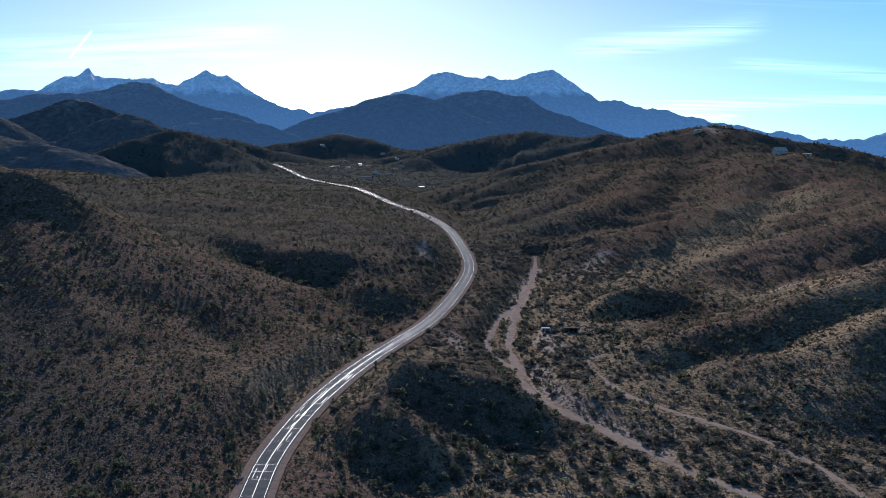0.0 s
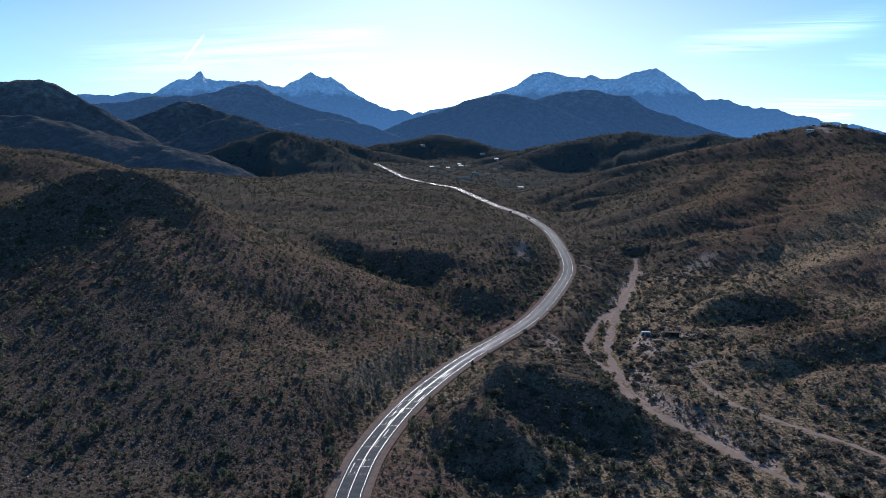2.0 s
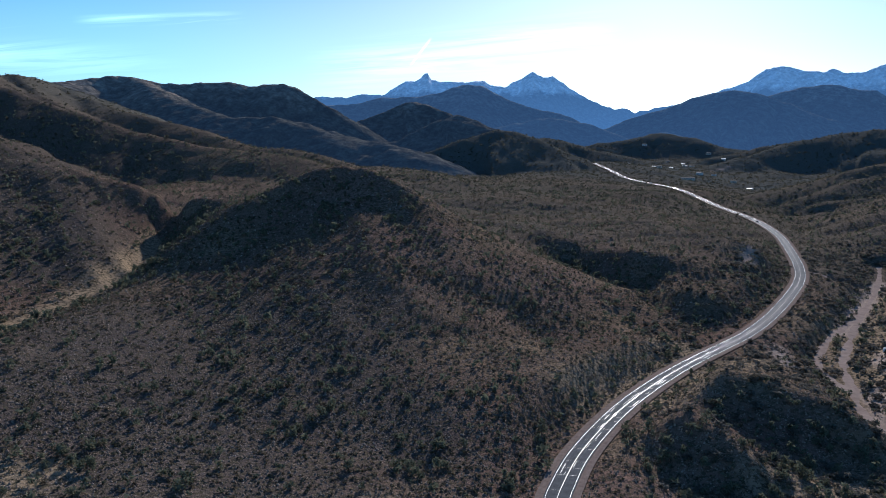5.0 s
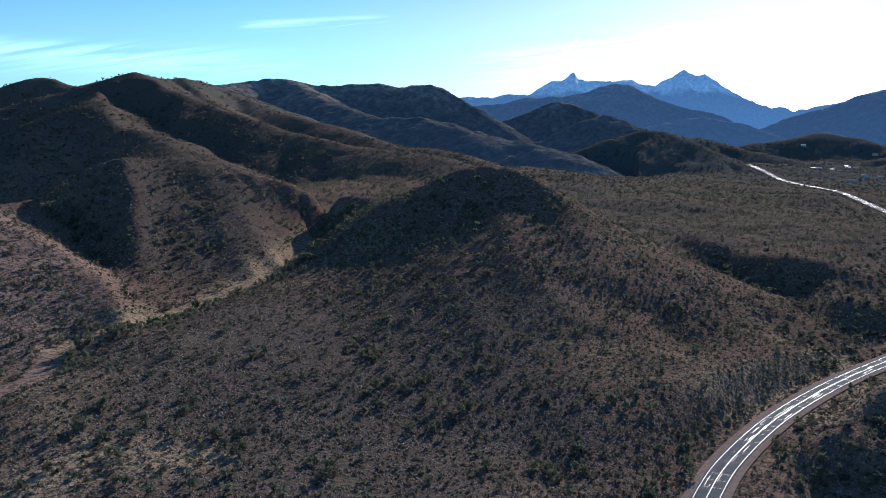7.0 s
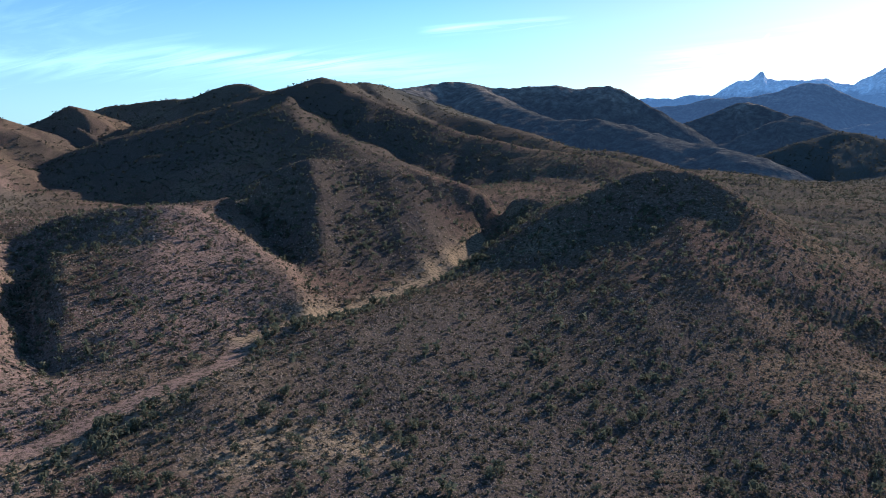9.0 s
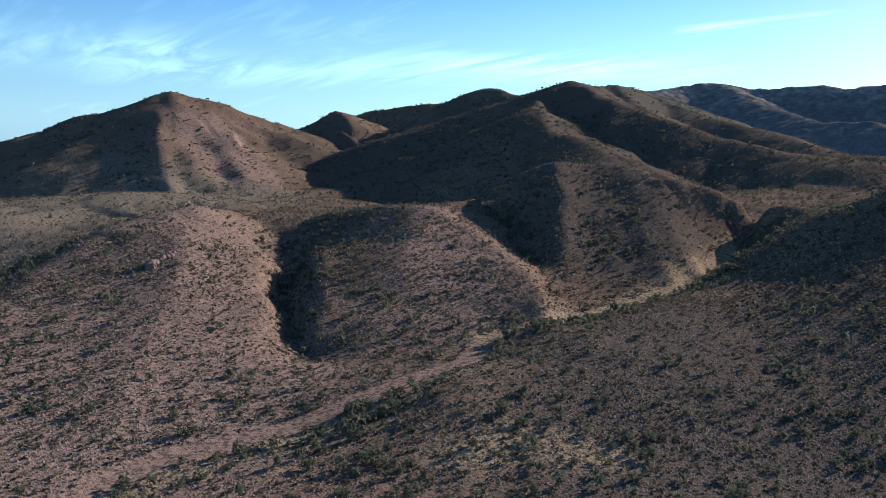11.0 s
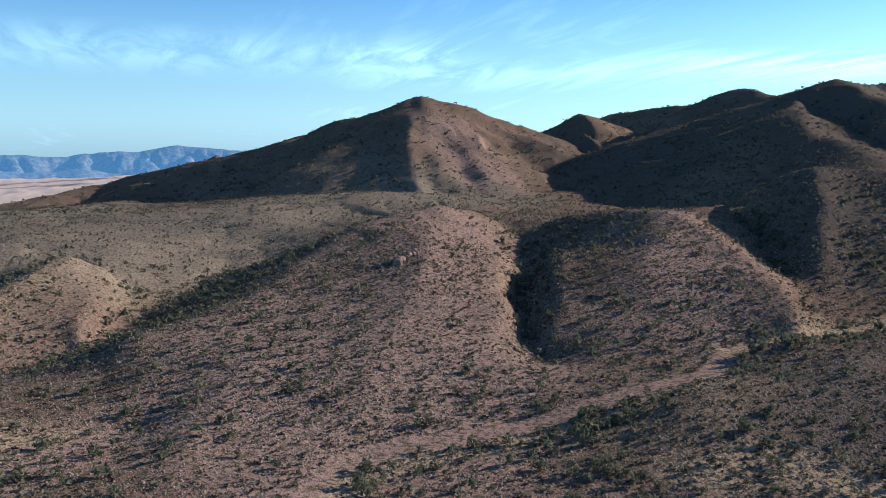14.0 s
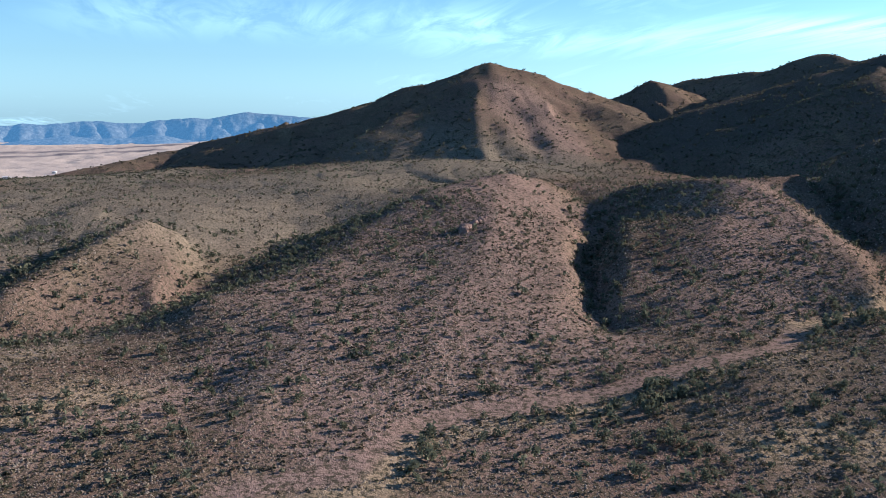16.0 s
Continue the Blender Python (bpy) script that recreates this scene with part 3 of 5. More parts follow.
# darker ground on the face of the near hill
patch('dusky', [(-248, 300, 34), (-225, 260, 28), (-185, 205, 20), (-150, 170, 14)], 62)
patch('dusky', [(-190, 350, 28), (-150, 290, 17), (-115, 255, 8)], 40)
# shade on the foothill and mountain fronts, painted as darker ground
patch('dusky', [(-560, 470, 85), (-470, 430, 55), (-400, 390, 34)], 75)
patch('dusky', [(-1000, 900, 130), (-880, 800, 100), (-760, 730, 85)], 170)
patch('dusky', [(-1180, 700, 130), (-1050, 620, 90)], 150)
# patches of straw grass and of bare reddish soil
patch('straw', CHANNEL[:7], 13)
patch('red', CHANNEL[5:], 8)
patch('straw', [(x + 12, y, z) for x, y, z in CHANNEL[6:]], 6)
patch('straw', [(-184, 176, 16), (-201, 157, 14), (-202, 138, 14)], 14)
patch('straw', [(-299, -83, 23), (-338, -67, 17), (-383, -42, 13), (-404, -25, 14)], 10)
patch('straw', [(-253, -69, 17), (-267, -51, 16), (-273, -36, 15)], 9)
patch('straw', [(-67, 332, 2), (-55, 375, 2), (-40, 426, 0)], 16)
patch('straw', [(-22, 392, 4), (-6, 408, 3), (-36, 332, 2)], 16)
patch('straw', [(101, 420, -7), (114, 371, -7), (125, 332, -7), (138, 297, -6), (145, 278, -5)], 26)
patch('straw', [(194, 578, 7), (217, 516, 20), (218, 427, 25)], 30)
patch('straw', [(97, 663, -3), (123, 689, 2), (141, 686, 7)], 22)
patch('straw', [(197, 734, 20), (282, 802, 33), (342, 865, 50)], 40)
patch('sand', [(-14, 690, 22), (-15, 660, 17)], 7)
patch('sand', [(93, 663, -7), (116, 699, -6), (140, 741, -5)], 10)
patch('sand', [(79, 300, -9), (62, 338, -9), (47, 369, -9), (43, 417, -9)], 7)
patch('straw', [(100, 262, -9), (85, 330, -8), (62, 413, -8), (69, 537, -8), (95, 640, -6)], 55)
patch('straw', [(20, 280, -7), (60, 262, -9), (100, 240, -9)], 26)
patch('sand', [(42, 537, -8), (61, 643, -8), (78, 721, -7)], 8)
patch('sand', [(52, 467, -8), (59, 438, -8), (56, 481, -8)], 7)
patch('sand', [(69, 488, -8), (81, 485, -8)], 8)
patch('sand', [(5, 456, -4), (9, 423, -5)], 6)
patch('sand', [(225, 578, 24), (235, 574, 28)], 8)
patch('sand', [(392, 1323, 123), (392, 1271, 108)], 7)
patch('sand', [(432, 1098, 83), (462, 1086, 82)], 6)
patch('sand', [(-166, 2093, 32), (-99, 2148, 32)], 7)
patch('red', [(-600, 182, 60), (-520, 142, 50), (-437, 126, 42), (-377, 100, 30), (-312, 72, 22), (-262, 52, 16)], 62)
patch('red', [(-505, 86, 41), (-436, 56, 28), (-368, 37, 21), (-302, 17, 17)], 48)
patch('red', [(-490, 296, 58), (-402, 262, 44), (-330, 215, 25)], 42)
patch('red', [(-1230, 400, 130), (-1130, 395, 95), (-1040, 390, 70)], 60)
patch('red', [(-219, 23, 13), (-230, 49, 11), (-262, 90, 12), (-296, 135, 16)], 14)
patch('red', [(-242, -63, 15), (-259, -38, 12), (-285, -6, 11)], 26)
patch('red', [(-565, 500, 84), (-545, 490, 75)], 12)
patch('straw', [(140, 640, 5), (200, 700, 15), (260, 760, 25)], 45)
patch('straw', [(120, 330, -6), (150, 360, 0), (190, 420, 15)], 26)
patch('straw', [(60, 400, -8), (90, 470, -7), (100, 540, -4)], 22)
FLOORS += [ROAD, WASH, WASH_ARM, TRACK]


def raise_ridge(z, x, y, spec, seed):
    pts, slope, r, gully, spacing, k, spread = spec
    xs, ys, zs = [p[0] for p in pts], [p[1] for p in pts], [p[2] for p in pts]
    reach = (max(zs) + 60) / slope * 0.8 + r
    ok = (x > min(xs) - reach) & (x < max(xs) + reach) & (y > min(ys) - reach) & (y < max(ys) + reach)
    if not ok.any():
        return z
    px, py = x[ok], y[ok]
    wob = spacing * 0.35
    wx = px + wob * grain(px / spacing / 1.7, py / spacing / 1.7, seed + 50) * 0.35
    wy = py + wob * grain(px / spacing / 1.7, py / spacing / 1.7, seed + 90) * 0.35
    d, cz, s = along(pts, wx, wy)
    h = cz - slope * (np.sqrt(d * d + r * r) - r) - 0.3 * np.maximum(0, d - spread)
    if gully:
        n = grain(s / spacing + 0.5 * grain(d / spacing, s / spacing / 3, seed + 7), d / spacing / 5 + seed, seed)
        n2 = grain(s / spacing * 2.3, d / spacing / 2.5, seed + 3)
        fade = np.clip(d / (spacing * 1.6), 0, 1)
        h = h - gully * fade * (np.clip(1 - 2.2 * np.abs(n), 0, 1) ** 1.3 * 2.2 + 0.7 * np.clip(1 - 2.5 * np.abs(n2), 0, 1))
    # soft union
    old = z[ok]
    g = np.clip(0.5 + 0.5 * (h - old) / k, 0, 1)
    z = z.copy()
    z[ok] = old * (1 - g) + h * g + k * g * (1 - g) * 0.5
    return z


def smooth(a, b, v):
    u = np.clip((v - a) / (b - a), 0, 1)
    return u * u * (3 - 2 * u)


def lie_of_land(x, y):
    """Height of the ground before its small relief."""
    x, y = np.asarray(x, float), np.asarray(y, float)
    num, den = np.zeros_like(x), np.zeros_like(x)
    for pts in FLOORS:
        d, zz, _ = along(pts, x, y)
        w = 1 / (d + 12) ** 2.6
        num += w * zz
        den += w
    z = num / den
    for i, spec in enumerate(RIDGES):
        z = raise_ridge(z, x, y, spec, 11 * i + 5)
    for i, (pts, slope, r, k, wide, lean) in enumerate(VALLEYS):
        wx, wy = x + 5 * grain(x / 32, y / 32, 700 + i), y + 5 * grain(x / 32, y / 32, 800 + i)
        d, zz, _ = along(pts, wx, wy)
        rise = slope * (1 + lean * right_of(pts, wx, wy)) if lean else slope
        h = zz + rise * (np.sqrt(d * d + r * r) - r) * (1 + 0.2 * grain(x / 45, y / 45, 900 + i)) + 1.3 * np.maximum(0, d - wide)
        g = np.clip(0.5 + 0.5 * (z - h) / k, 0, 1)
        z = z * (1 - g) + h * g - k * g * (1 - g) * 0.5
    return z


def drawn_through(z, rings, turns):
    """Bends the ground, on its grid of distance and direction, through the drawn lines; the change dies away between them."""
    du, dt = math.log(rings[-1] / rings[-2]), turns[1] - turns[0]
    nr, na = z.shape
    total, count = np.zeros(z.shape), np.zeros(z.shape)
    for pts in LINES:
        for a, b in zip(pts[:-1], pts[1:]):
            n = int(math.dist(a, b) / 0.8) + 2
            p = np.array(a) + (np.array(b) - np.array(a)) * np.linspace(0, 1, n)[:, None]
            d = np.hypot(p[:, 0], p[:, 1])
            p[:, 0] += 0.006 * d * grain(p[:, 0] / (0.045 * d.mean()), p[:, 1] / (0.045 * d.mean()), 411)
            p[:, 1] += 0.006 * d * grain(p[:, 0] / (0.045 * d.mean()), p[:, 1] / (0.045 * d.mean()), 412)
            i = np.rint(np.log(np.hypot(p[:, 0], p[:, 1]) / rings[0]) / du).astype(int)
            j = np.rint((np.arctan2(-p[:, 0], p[:, 1]) - turns[0]) / dt).astype(int)
            ok = (i >= 0) & (i < nr) & (j >= 0) & (j < na)
            np.add.at(total, (i[ok], j[ok]), p[ok, 2])
            np.add.at(count, (i[ok], j[ok]), 1)
    want = np.where(count > 0, total / np.maximum(count, 1) - z, 0) * (count > 0)
    have = (count > 0).astype(float)
    field = None
    for f in (16, 8, 4, 2, 1):
        mr, ma = -(-nr // f), -(-na // f)
        pad = ((0, mr * f - nr), (0, ma * f - na))
        w = np.pad(want, pad).reshape(mr, f, ma, f).sum((1, 3))
        h = np.pad(have, pad).reshape(mr, f, ma, f).sum((1, 3))
        fixed, value = h > 0, w / np.maximum(h, 1)
        field = np.zeros((mr, ma)) if field is None else np.repeat(np.repeat(field, 2, 0), 2, 1)[:mr, :ma]
        wu, wt, ks = 1 / (f * du) ** 2, 1 / (f * dt) ** 2, 3.0 ** 2
        for _ in range(160):
            field = np.where(fixed, value, field)
            e = np.pad(field, 1, mode="edge")
            field = (wu * (e[2:, 1:-1] + e[:-2, 1:-1]) + wt * (e[1:-1, 2:] + e[1:-1, :-2])) / (2 * wu + 2 * wt + ks)
    for _ in range(7):
        e = np.pad(field, 1, mode="edge")
        field = 0.25 * field + 0.225 * (e[2:, 1:-1] + e[:-2, 1:-1]) + 0.15 * (e[1:-1, 2:] + e[1:-1, :-2])
    return z + field


def small_relief(x, y, z):
    """Hummocks, runnels, and the beds of the road, the wash and the tracks."""
    far = np.hypot(x, y)
    z = z + rough(x, y, 70, 3, 400) * (1.2 + np.clip(far - 700, 0, 1500) * 0.003) + rough(x, y, 14, 3, 500) * 0.35
    z = z + rough(x, y, 170, 3, 450) * 5 * smooth(620, 1000, far) * (1 - smooth(1500, 2000, far) * (x < -900))
    wx, wy = x + 18 * grain(x / 60, y / 60, 610), y + 18 * grain(x / 60, y / 60, 620)
    for size, depth, seed in ((75, 2.6, 630), (38, 1.3, 640)):
        z = z - depth * smooth(330, 700, far) * (1 - 0.6 * smooth(850, 1200, far)) * np.clip(1 - 3.2 * np.abs(grain(wx / size, wy / size, seed)), 0, 1) ** 1.4
    for pts, half, bank, cut in ((WASH, 2.4, 20, 0.35), (WASH_ARM, 2.2, 12, 0.3), (TRACK, 1.8, 8, 0.25), (TRACK_ARM, 1.8, 9, 0.2)):
        d, zz, _ = along(pts, x, y)
        g = 1 - smooth(half, bank, d)
        z = z * (1 - g) + (zz - cut) * g
    d, zz, _ = along(ROAD, x, y)
    g = 1 - smooth(9.5, 30, d)
    z = z * (1 - g) + (zz - 0.3 - 0.0004 * far) * g
    return z


def land_on(rings, turns, open_to):
    """The ground over rings and turns; the part that is drawn by lines lies between two of each."""
    first, last = open_to

    def height(x, y):
        z = lie_of_land(x, y).reshape(len(rings), len(turns))
        bent = drawn_through(z[first:, :last], rings[first:], turns[:last])
        lift = bent[0] - z[first, :last]
        z[first:, :last] = bent
        z[:first, :last] += lift[None] * np.linspace(0, 1, first)[:, None] ** 2
        return small_relief(x, y, z.ravel())
    return height


def grid_mesh(name, rings, turns, height, closed):
    """A sheet over rings of distance and turns of direction."""
    rr, tt = np.meshgrid(rings, turns, indexing="ij")
    x, y = -rr * np.sin(tt), rr * np.cos(tt)
    z = height(x.ravel(), y.ravel())
    co = np.stack([x.ravel(), y.ravel(), z], 1)
    nr, na = rr.shape
    i, j = np.meshgrid(np.arange(nr - 1), np.arange(na if closed else na - 1), indexing="ij")
    k = (j + 1) % na
    quads = np.stack([i * na + j, i * na + k, (i + 1) * na + k, (i + 1) * na + j], -1).reshape(-1, 4)
    return mesh_from(name, co, quads)


def mesh_from(name, co, faces):
    me = bpy.data.meshes.new(name)
    n, k = faces.shape
    me.vertices.add(len(co))
    me.vertices.foreach_set("co", np.asarray(co, np.float32).ravel())
    me.loops.add(n * k)
    me.loops.foreach_set("vertex_index", faces.astype(np.int32).ravel())
    me.polygons.add(n)
    me.polygons.foreach_set("loop_start", (np.arange(n) * k).astype(np.int32))
    me.update(calc_edges=True)
    return me


def shade_smooth(me):
    me.polygons.foreach_set("use_smooth", np.ones(len(me.polygons), bool))


rings = np.concatenate([np.linspace(0.3, 190, 24), 190 * np.exp(np.arange(1, 441) * 0.0074)])
turns = np.radians(np.concatenate([np.arange(-31, 109, 0.18), np.arange(109, 329, 2.5)]))
me = grid_mesh("ground", rings, turns, land_on(rings, turns, (24, 778)), True)
shade_smooth(me)
me.materials.append(GROUND)
co = np.empty(len(me.vertices) * 3, np.float32)
me.vertices.foreach_get("co", co)
co = co.reshape(-1, 3).astype(float)
open_plain = smooth(1700, 2300, np.hypot(co[:, 0], co[:, 1])) * (1 - smooth(-22, 2, co[:, 2])) * (co[:, 0] < -900)
me.attributes.new("plain", "FLOAT", "POINT").data.foreach_set("value", (open_plain * 0.95).astype(np.float32))
for kind in ("straw", "red", "sand", "dark_band", "dusky", "sage"):
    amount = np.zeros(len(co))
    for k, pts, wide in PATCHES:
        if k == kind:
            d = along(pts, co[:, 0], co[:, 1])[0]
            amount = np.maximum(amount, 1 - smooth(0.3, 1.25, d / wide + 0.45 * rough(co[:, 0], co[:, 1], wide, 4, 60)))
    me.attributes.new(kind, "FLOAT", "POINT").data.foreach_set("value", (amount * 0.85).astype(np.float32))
dist, side = np.hypot(co[:, 0], co[:, 1]), np.degrees(np.arctan2(-co[:, 0], co[:, 1]))
woody = smooth(480, 800, dist) * smooth(-11, -5, side) * (1 - smooth(24, 40, side)) + smooth(1150, 1500, dist) * (1 - smooth(50, 62, side))
woody = np.clip(woody, 0, 1) * (0.75 + 0.35 * rough(co[:, 0], co[:, 1], 90, 3, 210))
me.attributes.new("woody", "FLOAT", "POINT").data.foreach_set("value", np.clip(woody, 0, 0.9).astype(np.float32))
forest = smooth(1350, 1750, dist) * (1 - smooth(42, 56, side)) * (0.8 + 0.4 * rough(co[:, 0], co[:, 1], 120, 3, 215))
me.attributes.new("forest", "FLOAT", "POINT").data.foreach_set("value", np.clip(forest, 0, 0.95).astype(np.float32))
ground = tagged(new("ground", me), "dry brown desert hills with stony soil and sparse scrub", "ground", kind="structure")

# ---- distant mountains ----
FAR, MIDDLE, NEAR, PLAIN_RANGE = [], [], [], []
FAR.append(([(-2318, 3915, 309), (-2024, 4075, 325), (-1897, 4136, 339), (-1841, 4161, 372), (-1797, 4180, 404), (-1738, 4205, 414), (-1710, 4216, 433), (-1689, 4225, 449), (-1670, 4233, 416), (-1600, 4259, 394), (-1505, 4294, 402), (-1406, 4327, 410), (-1333, 4350, 373), (-1303, 4359, 368), (-1230, 4381, 405), (-1164, 4398, 445), (-1118, 4410, 413), (-1074, 4422, 416), (-995, 4440, 368), (-862, 4468, 297), (-752, 4487, 264), (-641, 4505, 245), (-500, 4522, 265), (-357, 4536, 300)], 0.75, 14, 30, 220))
FAR.append(([(-357, 4536, 306), (-228, 4544, 346), (-127, 4548, 380), (-46, 4550, 442), (17, 4550, 451), (132, 4548, 420), (218, 4545, 425), (333, 4538, 408), (446, 4528, 446), (537, 4518, 460), (588, 4512, 431), (673, 4500, 369), (743, 4489, 340), (785, 4482, 297), (889, 4462, 302), (977, 4444, 260), (1084, 4419, 248), (1190, 4392, 219), (1319, 4355, 188), (1519, 4289, 157), (1663, 4235, 135), (1779, 4188, 105), (1933, 4119, 108), (2033, 4071, 151), (2177, 3995, 171), (2473, 3819, 124)], 0.75, 14, 30, 220))
MIDDLE.append(([(-1883, 3358, 248), (-1715, 3447, 256), (-1606, 3499, 280), (-1436, 3572, 289), (-1356, 3603, 308), (-1305, 3622, 332), (-1253, 3640, 342), (-1195, 3660, 332), (-1087, 3693, 277), (-979, 3723, 238), (-845, 3756, 204), (-732, 3780, 160)], 0.6, 20, 22, 180))
MIDDLE.append(([(-719, 3425, 104), (-558, 3455, 174), (-406, 3476, 218), (-319, 3485, 249), (-230, 3492, 276), (-164, 3496, 283), (-75, 3499, 272), (36, 3500, 232), (147, 3497, 184), (258, 3490, 144)], 0.5, 25, 22, 160))
MIDDLE.append(([(-109, 3898, 260), (-35, 3900, 282), (89, 3899, 316), (188, 3895, 318), (286, 3889, 296), (360, 3883, 293), (433, 3876, 247), (555, 3860, 207), (675, 3841, 158), (794, 3818, 117), (1000, 3770, 100)], 0.55, 20, 22, 160))
MIDDLE.append(([(-544, 3001, 66), (-460, 3015, 96), (-355, 3029, 127), (-260, 3039, 100), (-163, 3046, 77)], 0.4, 25, 12, 120))
MIDDLE.append(([(-972, 3154, 150), (-783, 3206, 191), (-647, 3236, 157), (-507, 3261, 108)], 0.5, 20, 14, 130))
NEAR.append(([(-1000, 2291, 100), (-915, 2380, 157), (-860, 2400, 176), (-797, 2391, 156), (-731, 2370, 131), (-626, 2317, 109)], 0.42, 25, 9, 90))
NEAR.append(([(-1280, 2377, 107), (-1210, 2525, 170), (-1135, 2614, 210), (-1085, 2635, 221), (-1024, 2627, 203), (-953, 2612, 179), (-751, 2594, 116)], 0.45, 25, 10, 100))
NEAR.append(([(-1098, 1672, 143), (-1043, 1706, 153), (-962, 1696, 141), (-877, 1685, 112), (-661, 1566, 81)], 0.34, 25, 7, 80))
NEAR.append(([(-1738, 1797, 252), (-1761, 1912, 269), (-1735, 2003, 284), (-1686, 2044, 277), (-1643, 2079, 265), (-1562, 2141, 262), (-1487, 2194, 265), (-1443, 2223, 255), (-1406, 2246, 265), (-1347, 2247, 265), (-1306, 2248, 252), (-1265, 2249, 230), (-1213, 2243, 203)], 0.55, 20, 18, 150))
NEAR.append(([(-1680, 2037, 275), (-1357, 1795, 193), (-1129, 1651, 152), (-1027, 1658, 151), (-947, 1647, 137), (-828, 1598, 104)], 0.4, 20, 8, 80))
PLAIN_RANGE.append(([(-4368, -1735, 20), (-4569, -1103, 28), (-4591, -1008, 37), (-4606, -936, 31), (-4629, -812, 43), (-4653, -660, 49), (-4670, -529, 42), (-4681, -422, 51), (-4690, -313, 63), (-4694, -231, 72), (-4698, -148, 64), (-4700, -63, 79), (-4700, 51, 100), (-4698, 137, 95), (-4695, 223, 90), (-4688, 339, 79), (-4665, 572, 67), (-4630, 807, 39)], .42, 8, 20, 62))
PLAIN_RANGE.append(([(-4209, -882, -24), (-4235, -746, -10), (-4254, -631, -23), (-4275, -463, -20), (-4285, -364, -7), (-4293, -240, -28)], .2, 8, 6, 90))


def far_range(name, specs, inner, outer, step, turn0, turn1, dturn, mat, label, foot, crag=0.0, tuft=60):
    def height(x, y):
        z = np.full(x.shape, float(foot))
        for i, (pts, slope, r, gully, spacing) in enumerate(specs):
            z = raise_ridge(z, x, y, (pts, slope, r, gully, spacing, 20, 5000), 1000 + 13 * i)
        return z + rough(x, y, 120, 4, 77) * 6 + rough(x, y, tuft, 3, 79, 0.65) * crag
    m = grid_mesh(name, np.arange(inner, outer, step), np.radians(np.arange(turn0, turn1, dturn)), height, False)
    shade_smooth(m)
    m.materials.append(mat)
    return tagged(new(name, m), label, "mountain", kind="structure")


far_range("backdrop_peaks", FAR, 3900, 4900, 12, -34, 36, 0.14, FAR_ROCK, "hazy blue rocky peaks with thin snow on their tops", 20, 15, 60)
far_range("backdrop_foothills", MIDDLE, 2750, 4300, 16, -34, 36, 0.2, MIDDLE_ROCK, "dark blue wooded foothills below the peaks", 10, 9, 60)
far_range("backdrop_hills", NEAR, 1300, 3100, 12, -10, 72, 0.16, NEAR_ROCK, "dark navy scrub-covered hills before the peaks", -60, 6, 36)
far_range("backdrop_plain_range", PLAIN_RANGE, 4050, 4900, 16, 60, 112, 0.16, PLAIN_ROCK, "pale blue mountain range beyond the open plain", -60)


# ---- parts and things ----
def part(name, bm, mat, parent, label=""):
    m = bpy.data.meshes.new(name)
    bm.to_mesh(m)
    bm.free()
    m.materials.append(mat)
    o = new(name, m)
    o.parent = parent
    return tagged(o, label)


class Sheet:
    """The ground as built, to set things on it."""
    r0, n0 = rings, len(rings)
    zz = np.empty(len(ground.data.vertices) * 3, np.float32)
    ground.data.vertices.foreach_get("co", zz)
    zz = zz.reshape(len(rings), len(turns), 3)[:, :, 2].astype(float)


def on_ground(x, y):
    x, y = np.asarray(x, float), np.asarray(y, float)
    r, a = np.hypot(x, y), np.degrees(np.arctan2(-x, y))
    i = np.interp(r, rings, np.arange(len(rings)))
    j = np.clip((a + 31) / 0.18, 0, 776)
    i0, j0 = np.minimum(i.astype(int), len(rings) - 2), j.astype(int)
    u, v = i - i0, j - j0
    q = Sheet.zz
    return (q[i0, j0] * (1 - v) + q[i0, j0 + 1] * v) * (1 - u) + (q[i0 + 1, j0] * (1 - v) + q[i0 + 1, j0 + 1] * v) * u


# ---- road ----
def smooth_line(pts, step):
    """A rounded run of points through the given ones, at even steps."""
    p = np.array(pts, float)
    out = []
    for i in range(len(p) - 1):
        a, b, c, d = p[max(i - 1, 0)], p[i], p[i + 1], p[min(i + 2, len(p) - 1)]
        for u in np.linspace(0, 1, 24, endpoint=False):
            out.append(0.5 * (2 * b + (c - a) * u + (2 * a - 5 * b + 4 * c - d) * u * u + (3 * b - a - 3 * c + d) * u ** 3))
    out.append(p[-1])
    out = np.array(out)
    run = np.concatenate([[0], np.cumsum(np.hypot(*np.diff(out[:, :2], axis=0).T))])
    s = np.arange(0, run[-1], step)
    q = np.stack([np.interp(s, run, out[:, k]) for k in range(3)], 1)
    for _ in range(3):
        q[1:-1] = (q[:-2] + 2 * q[1:-1] + q[2:]) / 4
    return s, q


ROAD_S, ROAD_Q = smooth_line(ROAD, 2.0)
ROAD_T = np.gradient(ROAD_Q, axis=0)[:, :2]
ROAD_T /= np.linalg.norm(ROAD_T, axis=1)[:, None]
ROAD_N = np.stack([ROAD_T[:, 1], -ROAD_T[:, 0]], 1)


def on_road(s, w):
    """Place on the road: metres along, metres to the right of its middle."""
    x = np.interp(s, ROAD_S, ROAD_Q[:, 0]) + w * np.interp(s, ROAD_S, ROAD_N[:, 0])
    y = np.interp(s, ROAD_S, ROAD_Q[:, 1]) + w * np.interp(s, ROAD_S, ROAD_N[:, 1])
    return x, y, np.interp(s, ROAD_S, ROAD_Q[:, 2])


